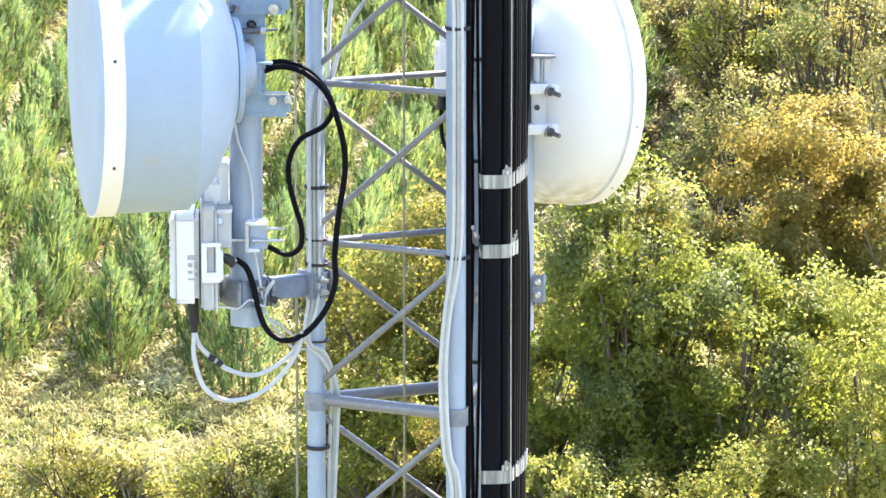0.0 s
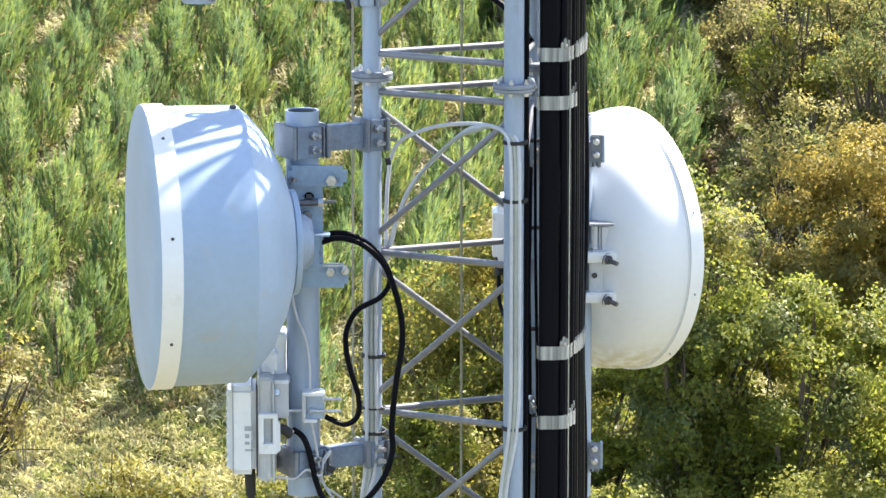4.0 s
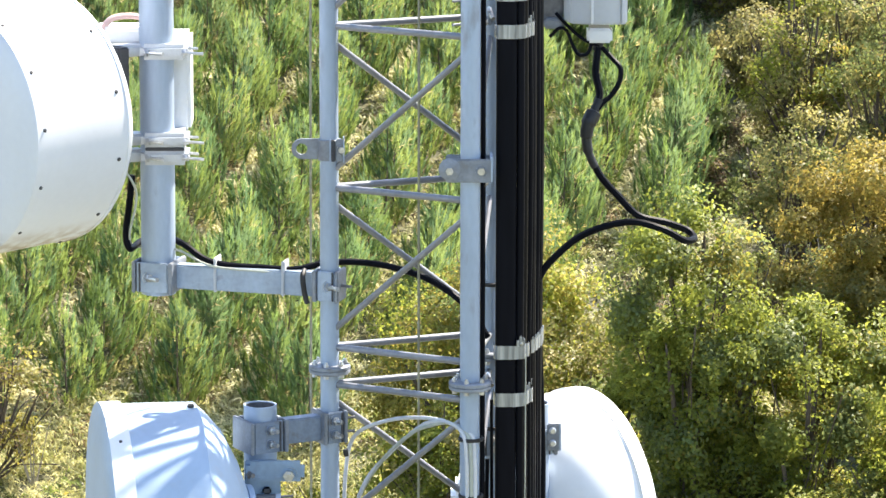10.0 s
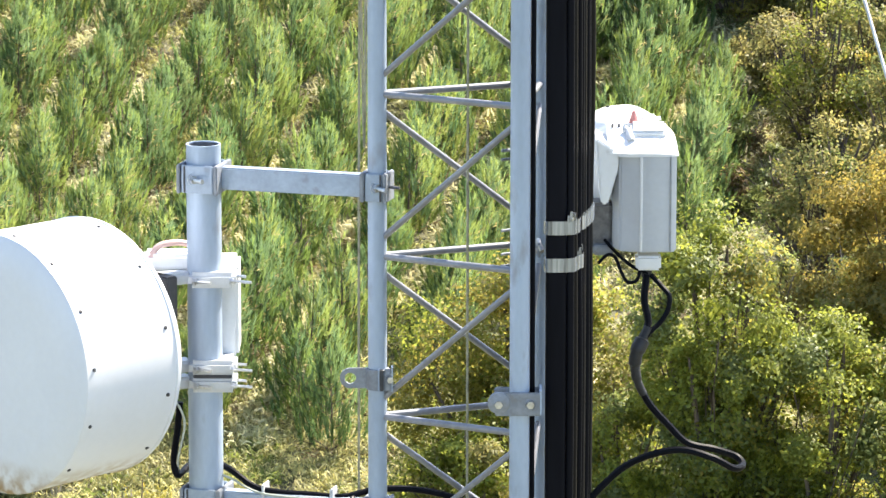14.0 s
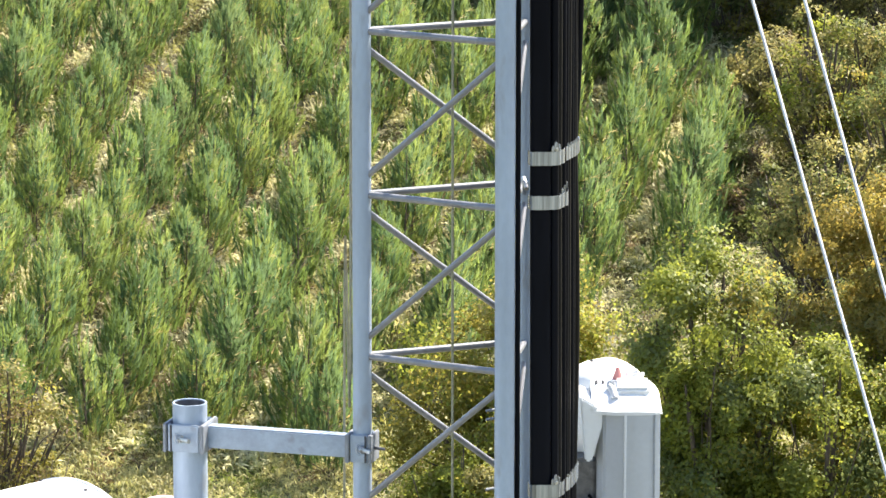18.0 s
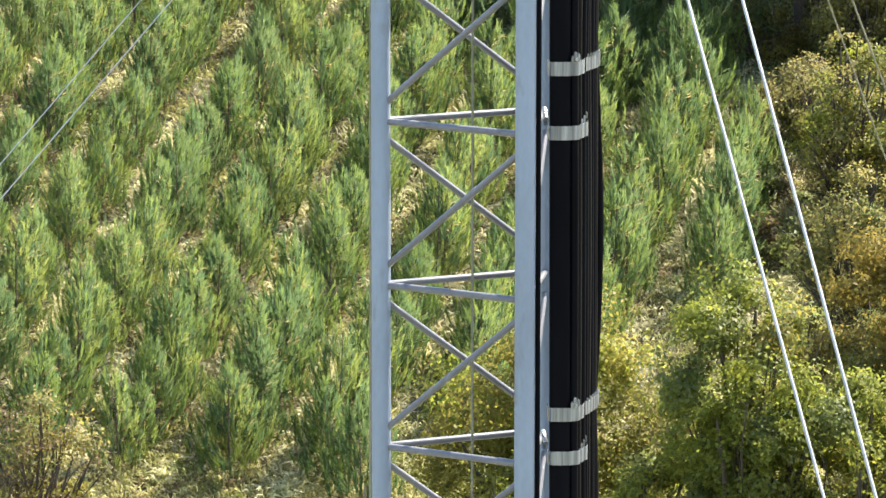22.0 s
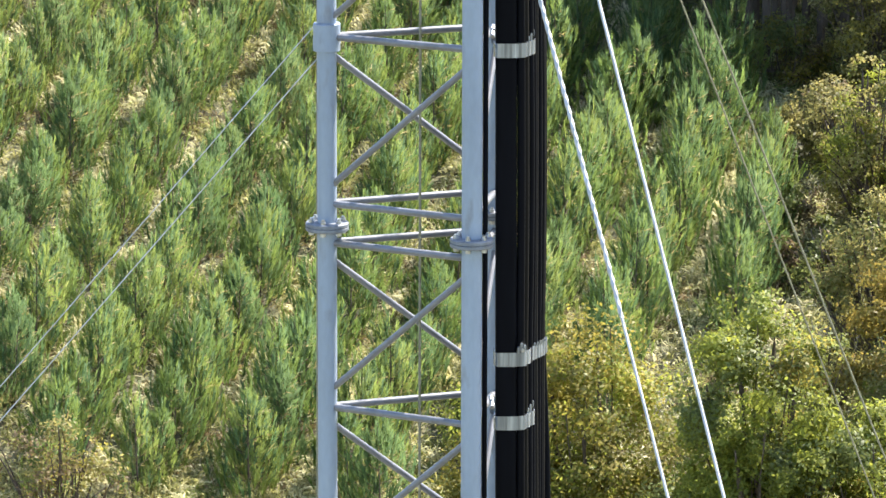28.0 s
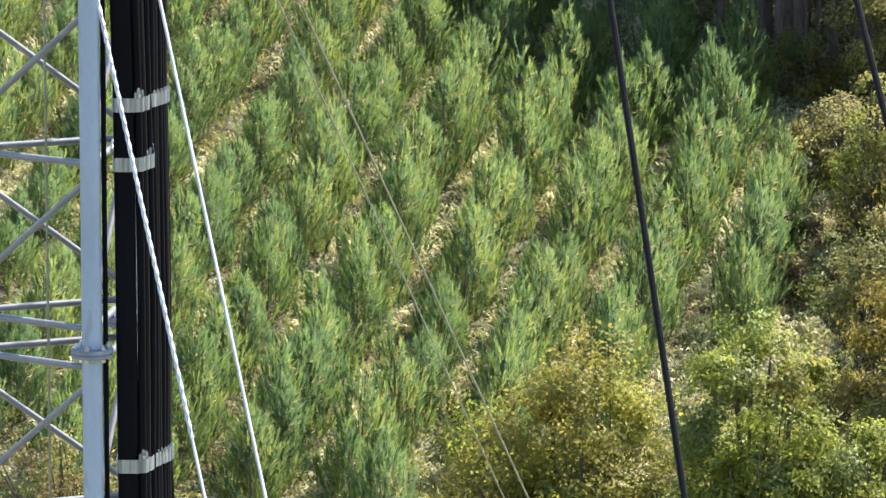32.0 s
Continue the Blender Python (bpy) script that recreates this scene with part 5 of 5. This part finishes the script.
# ---- broadleaf trees ----
def broadleaf(name, label, at, top, width, mats, count, size=0.13, seed=1, low=0.25, group="", depth=None, lobes=34, limbs=8, open_=0.04, turning=False):
    """A tree with a trunk, limbs and a crown of leaf clumps from low (share of the height) up."""
    r = np.random.default_rng(seed)
    x, y = at
    zb = ground_z(x, y)
    h = top - zb
    owner = thing(name, label, "tree", group, (x, y, zb))
    depth = depth or width
    c0 = np.array([0, 0, h * (low + (1 - low) * 0.45)])
    half = np.array([width / 2, depth / 2, h * (1 - low) * 0.55])
    cent = []
    while len(cent) < lobes:
        q = len(cent) + 0.5 + r.uniform(-0.4, 0.4)
        up_ = 1 - 2 * q / lobes
        turn_ = q * 2.39996 + r.normal() * 0.25
        flat_ = math.sqrt(max(0, 1 - abs(up_) ** 2.7)) * (1 - 0.1 * max(0, up_))
        d = np.array([math.cos(turn_) * flat_, math.sin(turn_) * flat_, up_])
        c = c0 + d * half * (r.uniform(0.6, 0.9) if r.uniform() < 0.75 else r.uniform(0.2, 0.6))
        c[2] = min(max(c[2], 0.35), h * 0.95)
        cent.append(c)
    rad = r.uniform(0.11, 0.2, lobes) * width * (70 / max(lobes, 50)) ** 0.33
    bm = bmesh.new()
    fork = h * low * r.uniform(0.7, 1.0)
    sweep([(0, 0, -0.2), (0.05, 0, fork * 0.5), (0.0, 0.05, fork)], [0.05 + 0.013 * h, 0.012 * h + 0.03], 8, bm)
    for c in [cent[q] for q in r.permutation(lobes)[: limbs * 2]]:
        p = np.array([0, 0, fork * r.uniform(0.75, 1.0)])
        mid = p + (c - p) * 0.5 + r.normal(size=3) * 0.15 + np.array([0, 0, -0.1])
        sweep([tuple(p), tuple(mid), tuple(c)], [0.015 + 0.004 * h, 0.012], 6, bm)
        for _ in range(2):
            e = c + r.normal(size=3) * width * 0.1
            sweep([tuple(mid), tuple((mid + e) / 2 + r.normal(size=3) * 0.08), tuple(e)], [0.018, 0.008], 5, bm)
    trunk = part("trunk", bm, BARK, owner)
    trunk.matrix_parent_inverse = Matrix()
    count = int(count * 1.4)
    shares = r.integers(0, lobes, count)
    d = unit(r.normal(size=(count, 3)))
    keep = r.uniform(0, 1, count) ** 0.45 * r.normal(1.0, 0.16, count)
    ce = np.array(cent)
    p = ce[shares] + d * (rad[shares] * keep)[:, None] * np.array([1, 1, 0.8])
    wob = np.array([noise.noise((q[0] * 1.15 + seed, q[1] * 1.15, q[2] * 1.15)) for q in p])
    ok = (p[:, 2] > 0.1) & (wob > -0.14 + open_)
    p, d, sh = p[ok], d[ok], shares[ok]
    pick = (sh / lobes if turning else (sh * 7919 % 100) / 100) + r.uniform(-0.15, 0.15, len(sh))
    edge, total = 0.0, sum(w for _, w in mats)
    for i, (mat, w) in enumerate(mats):
        lo = edge
        edge += w / total
        sel = (pick >= (lo if i else -9)) & (pick < (edge if i < len(mats) - 1 else 9))
        if sel.any():
            leaves("crown", p[sel], unit(d[sel] + 0.6 * unit((p[sel] - c0) / half)), size * 0.84, mat, owner)
    return owner


OAKS, THIN, LOW = "oaks", "thin autumn trees", "oak bushes"
for spec in (
    ("oak_tree", "green oak with yellowing leaf tips", (6.55, 100.3), 12.55, 5.3, [(OAK, 6), (OAK_DARK, 3), (YELLOW, 1)], 62000, 0.125, 3, 0.12, OAKS, 4.2, 70),
    ("oak_tree", "broad green oak with a shaded lower crown", (9.2, 99.8), 10.6, 5.4, [(OAK, 6), (OAK_DARK, 3), (YELLOW, 1)], 62000, 0.125, 5, 0.05, OAKS, 4.4, 70),
    ("oak_tree", "round yellow-green oak at the edge of the pines", (2.45, 104.6), 10.5, 7.4, [(YELLOW, 4), (OAK, 4), (OLIVE, 3)], 62000, 0.125, 8, 0.05, OAKS, 4.4, 70),
    ("oak_tree", "rusty autumn oak with a dark underside", (12.1, 111.0), 11.6, 5.6, [(RUST, 5), (OLIVE, 2), (OAK, 5)], 76000, 0.125, 13, 0.0, OAKS, 5.0, 80, 8, 0.0, True),
    ("oak_tree", "pale green oak in full leaf", (12.4, 97.5), 10.0, 4.6, [(BUSH, 5), (OAK, 4), (YELLOW, 1)], 36000, 0.12, 17, 0.05, OAKS, 4.4, 50),
    ("oak_bush", "low bright green oak bush", (5.6, 96.5), 6.0, 4.2, [(BUSH, 6), (YELLOW, 1)], 26000, 0.12, 19, 0.0, LOW, 3.4, 44),
    ("oak_bush", "low yellow-green bush below the oaks", (9.4, 95.4), 6.4, 4.8, [(BUSH, 6), (YELLOW, 1), (OAK, 2)], 28000, 0.12, 23, 0.0, LOW, 3.4, 44),
    ("oak_bush", "yellow-green bush behind the mast", (0.9, 101.3), 6.8, 3.8, [(OAK, 5), (OLIVE, 2), (YELLOW, 1)], 24000, 0.12, 29, 0.0, LOW, 3.2, 40),
    ("oak_bush", "dark green bush in the shade of an oak", (4.6, 101.2), 7.6, 3.4, [(OAK_DARK, 4), (OAK, 3)], 22000, 0.12, 31, 0.0, LOW, 3.0, 36),
    ("oak_tree", "thin brown autumn tree with grey twigs", (10.9, 121.0), 10.6, 3.8, [(OLIVE, 2), (OAK_DARK, 2), (OLIVE, 2)], 11700, 0.12, 37, 0.0, THIN, 3.0, 36, 18, 0.0),
    ("oak_tree", "thin olive autumn tree with open twigs", (11.4, 129.5), 12.8, 4.0, [(OLIVE, 2), (OAK, 3), (RUST, 1)], 11700, 0.12, 41, 0.0, THIN, 3.0, 36, 18, 0.0),
    ("oak_tree", "thin brown autumn tree at the wood's edge", (14.0, 126.0), 12.6, 4.2, [(OAK_DARK, 2), (RUST, 1), (OLIVE, 3)], 11700, 0.12, 43, 0.0, THIN, 3.4, 36, 18, 0.0),
    ("oak_tree", "olive and yellow tree at the edge of the dark wood", (12.4, 139.5), 15.2, 4.6, [(YELLOW, 1), (OLIVE, 4)], 14040, 0.13, 47, 0.0, THIN, 3.6, 36, 14, 0.03),
    ("oak_tree", "small olive tree beside the planted rows", (10.3, 134.5), 11.4, 3.2, [(OLIVE, 3), (OLIVE, 2), (BROWN, 1)], 8580, 0.12, 67, 0.0, THIN, 3.0, 30, 12, 0.05),
    ("oak_tree", "small brown tree beside the planted rows", (13.2, 133.0), 12.4, 3.4, [(OAK_DARK, 2), (OLIVE, 2), (OLIVE, 2)], 8580, 0.12, 71, 0.0, THIN, 3.0, 30, 12, 0.05),
    ("oak_tree", "olive and brown tree on the slope", (15.6, 119.5), 12.4, 4.6, [(OLIVE, 3), (RUST, 1), (OLIVE, 2)], 12480, 0.12, 97, 0.0, THIN, 3.6, 36, 18, 0.0),
    ("oak_tree", "brown thin tree above the oaks", (15.4, 131.0), 14.2, 4.6, [(OAK_DARK, 2), (OLIVE, 3), (OLIVE, 2)], 10920, 0.12, 101, 0.0, THIN, 3.6, 34, 18, 0.0),
    ("oak_tree", "olive tree at the edge of the wood", (14.6, 137.5), 15.4, 4.4, [(OLIVE, 4), (OLIVE, 2)], 10920, 0.12, 103, 0.0, THIN, 3.6, 34, 18, 0.0),
    ("oak_tree", "green oak beside a rusty one", (15.3, 106.5), 10.4, 4.6, [(OAK, 4), (OAK_DARK, 3), (YELLOW, 1)], 26000, 0.12, 107, 0.0, OAKS, 4.0, 44),
    ("oak_bush", "dark low bush beneath thin trees", (8.6, 129.0), 9.3, 2.4, [(OAK_DARK, 3), (BROWN, 2)], 7000, 0.11, 109, 0.0, LOW, 2.4, 24, 10, 0.05),
    ("oak_bush", "olive bush at the end of the rows", (9.4, 141.0), 12.0, 3.2, [(OAK_DARK, 3), (YELLOW, 2), (BROWN, 1)], 9000, 0.11, 113, 0.0, LOW, 2.6, 28, 10, 0.05),
    ("oak_bush", "low brown and olive bush by the rows", (9.7, 125.6), 8.6, 2.6, [(OAK_DARK, 3), (BROWN, 2), (OAK, 1)], 8000, 0.11, 73, 0.0, LOW, 2.6, 26, 10, 0.05),
    ("oak_bush", "low olive bush by the rows", (9.4, 117.8), 7.0, 2.6, [(OAK, 3), (OAK_DARK, 2), (BROWN, 1)], 8000, 0.11, 79, 0.0, LOW, 2.6, 26, 10, 0.05),
    ("oak_bush", "low yellowing bush under thin trees", (12.3, 117.2), 7.6, 3.4, [(OAK_DARK, 3), (YELLOW, 2), (OAK, 2)], 11000, 0.11, 83, 0.0, LOW, 2.8, 28, 10, 0.03),
    ("oak_bush", "low green bush between oak and pines", (7.6, 112.6), 6.6, 3.6, [(OAK, 3), (OAK_DARK, 2), (YELLOW, 1)], 12000, 0.11, 89, 0.0, LOW, 3.0, 28, 10, 0.03),
    ("oak_bush", "yellowing bush among bracken and twigs", (-10.9, 108.2), 6.9, 3.6, [(OLIVE, 4), (BROWN, 3), (YELLOW, 2)], 9000, 0.11, 53, 0.0, LOW, 2.8, 34, 12, 0.08),
    ("oak_bush", "low yellow bush among bracken", (-6.6, 104.4), 3.7, 4.4, [(YELLOW, 3), (PALE, 2), (OAK, 2)], 11000, 0.11, 59, 0.0, LOW, 2.6, 30, 10, 0.05),
    ("oak_bush", "low olive bush beside bracken", (-2.4, 103.6), 3.7, 4.6, [(OAK, 3), (YELLOW, 2), (PALE, 2)], 11000, 0.11, 61, 0.0, LOW, 2.8, 30, 10, 0.05),
):
    broadleaf(*spec)


# ---- undergrowth ----
def scatter(n, test, seed):
    r = np.random.default_rng(seed)
    out = []
    while len(out) < n:
        x, y = r.uniform(-19, 15), r.uniform(92, 151)
        if test(x, y, r):
            out.append((x, y, ground_z(x, y)))
    return np.array(out)


def alley(x, y):
    """How near a place is to the middle of an alley between rows of pines, from 0 to 1."""
    u = (x - 0.20 * (y - 123.4) + 3.77) / 2.75
    return 1 - abs(2 * abs(u - math.floor(u) - 0.5) - 0.0)


def patch(x, y, s, o):
    return noise.noise((x * s + o, y * s, o)) > 0.0


def ferns(name, label, pts, per, length, width, mat, bend, lift, seed):
    r = np.random.default_rng(seed)
    base = np.repeat(pts, per, 0) + r.normal(size=(len(pts) * per, 3)) * np.array([0.14, 0.14, 0.0])
    way = unit(r.normal(size=(len(base), 3)) * np.array([1, 1, 0.25]) + np.array([0, 0, lift]))
    base[:, 2] += r.uniform(0, 0.22, len(base))
    ob = blades(name, base, way, r.uniform(*length, len(base)), r.uniform(*width, len(base)), mat, None, bend)
    return tagged(ob, label, "undergrowth", kind="stuff")


ferns("bracken", "pale sunlit bracken fronds over the slope", scatter(5600, lambda x, y, r: y < 113.5 + 1.5 * noise.noise((x * 0.4, y * 0.4, 3)) and x < 4 and (patch(x, y, 0.5, 2.0) or r.random() < 0.5), 1), 15, (0.2, 0.45), (0.025, 0.055), PALE, 1.1, 0.9, 2)
ferns("low_fern", "olive-green fern fronds among pale bracken", scatter(2600, lambda x, y, r: y < 114 and x < 4 and patch(x, y, 0.6, 21.0), 12), 14, (0.2, 0.48), (0.025, 0.055), WEED, 1.0, 1.0, 13)
ferns("undergrowth", "green low shrubs and weeds between the trees", scatter(3800, lambda x, y, r: (y < 114 or x > 5.5 or r.random() < 0.4) and not patch(x, y, 0.45, 5.0), 3), 14, (0.22, 0.5), (0.025, 0.06), HERB, 0.8, 1.1, 4)
ferns("dry_grass", "straw-coloured dry grass in the alleys", scatter(6200, lambda x, y, r: y > 111 and alley(x, y) > 0.45 and (patch(x, y, 0.6, 9.0) or r.random() < 0.3), 5), 9, (0.2, 0.42), (0.03, 0.07), STRAW, 0.9, 1.0, 6)
ferns("straw_clumps", "pale clumps of bleached grass along the alleys", scatter(2000, lambda x, y, r: 111 < y < 147 and x < 9.5 and alley(x, y) > 0.66 and noise.noise((x * 0.35 + 33, y * 0.35, 5)) > 0.06, 15), 12, (0.3, 0.62), (0.05, 0.09), STRAW, 0.8, 1.3, 16)
ferns("dead_bracken", "rusty dead bracken between the pines", scatter(2000, lambda x, y, r: y > 110 and not patch(x, y, 0.55, 12.0), 7), 13, (0.25, 0.5), (0.025, 0.06), BROWN, 0.9, 0.9, 8)
ferns("weeds", "yellow-green weeds between the pines", scatter(5600, lambda x, y, r: y > 111 and (patch(x, y, 0.7, 15.0) or r.random() < 0.2), 9), 13, (0.22, 0.5), (0.025, 0.06), WEED, 0.7, 1.2, 10)

# bare shrubs in the bracken
for i, (x, y, h) in enumerate(((-7.7, 105.6, 2.4), (-5.3, 104.4, 1.9), (-9.6, 108.3, 2.3), (-1.6, 104.2, 1.6), (9.6, 118.6, 2.6), (11.4, 118.9, 2.4), (7.6, 137.6, 2.0))):
    r = random.Random(90 + i)
    sh = thing("bare_shrub", "leafless grey shrub with thin forked twigs", "shrub", "bare shrubs", (x, y, ground_z(x, y)))
    for k in range(6):
        bm = bmesh.new()
        a, ln = r.uniform(0, 6.28), h * r.uniform(0.6, 1.0)
        b0 = Vector((x, y, ground_z(x, y) - 0.1))
        tip = b0 + Vector((math.cos(a) * ln * 0.35, math.sin(a) * ln * 0.35, ln))
        mid = b0.lerp(tip, 0.5) + Vector((r.uniform(-0.1, 0.1), r.uniform(-0.1, 0.1), 0))
        sweep([b0, mid, tip], [0.022, 0.014, 0.006], 5, bm)
        for _ in range(4):
            s = mid.lerp(tip, r.uniform(-0.4, 0.7))
            sweep([s, s + Vector((r.uniform(-0.3, 0.3), r.uniform(-0.3, 0.3), r.uniform(0.2, 0.45)))], 0.007, 4, bm, False)
        part("stem", bm, TWIG, sh)

# ---- the dark wood up the slope ----
r = np.random.default_rng(77)
bm = bmesh.new()
tips = []
for k in range(210):
    x = r.uniform(3.5, 28)
    y = max(142.0, 147.5 - 1.0 * (x - 3.5)) + 26 * r.uniform(0, 1) ** 1.5
    zb = ground_z(x, y)
    hh = r.uniform(8.5, 11)
    sweep([(x, y, zb - 0.2), (x + r.uniform(-0.2, 0.2), y, zb + hh * 0.5), (x + r.uniform(-0.3, 0.3), y, zb + hh)], [0.14, 0.1, 0.04], 6, bm)
    tips.append((x, y, zb + hh * 0.72, hh))
tagged(part("wood_trunks", bm, BARK), "crowded dark trunks of the wood up the slope", "trees", kind="stuff")
# canopy above the view, added dense enough to shade trunks and slope
c = np.array([t[:3] for t in tips])
idx = r.integers(0, len(c), 64000)
d = unit(r.normal(size=(64000, 3)))
p = c[idx] + d * r.uniform(0.3, 1, (64000, 1)) ** 0.5 * np.array([2.0, 2.0, 2.9])
tagged(leaves("wood_canopy", p, d, 0.42, OAK_DARK), "unseen dense canopy that keeps the sun off the wood up the slope", "trees", kind="stuff")
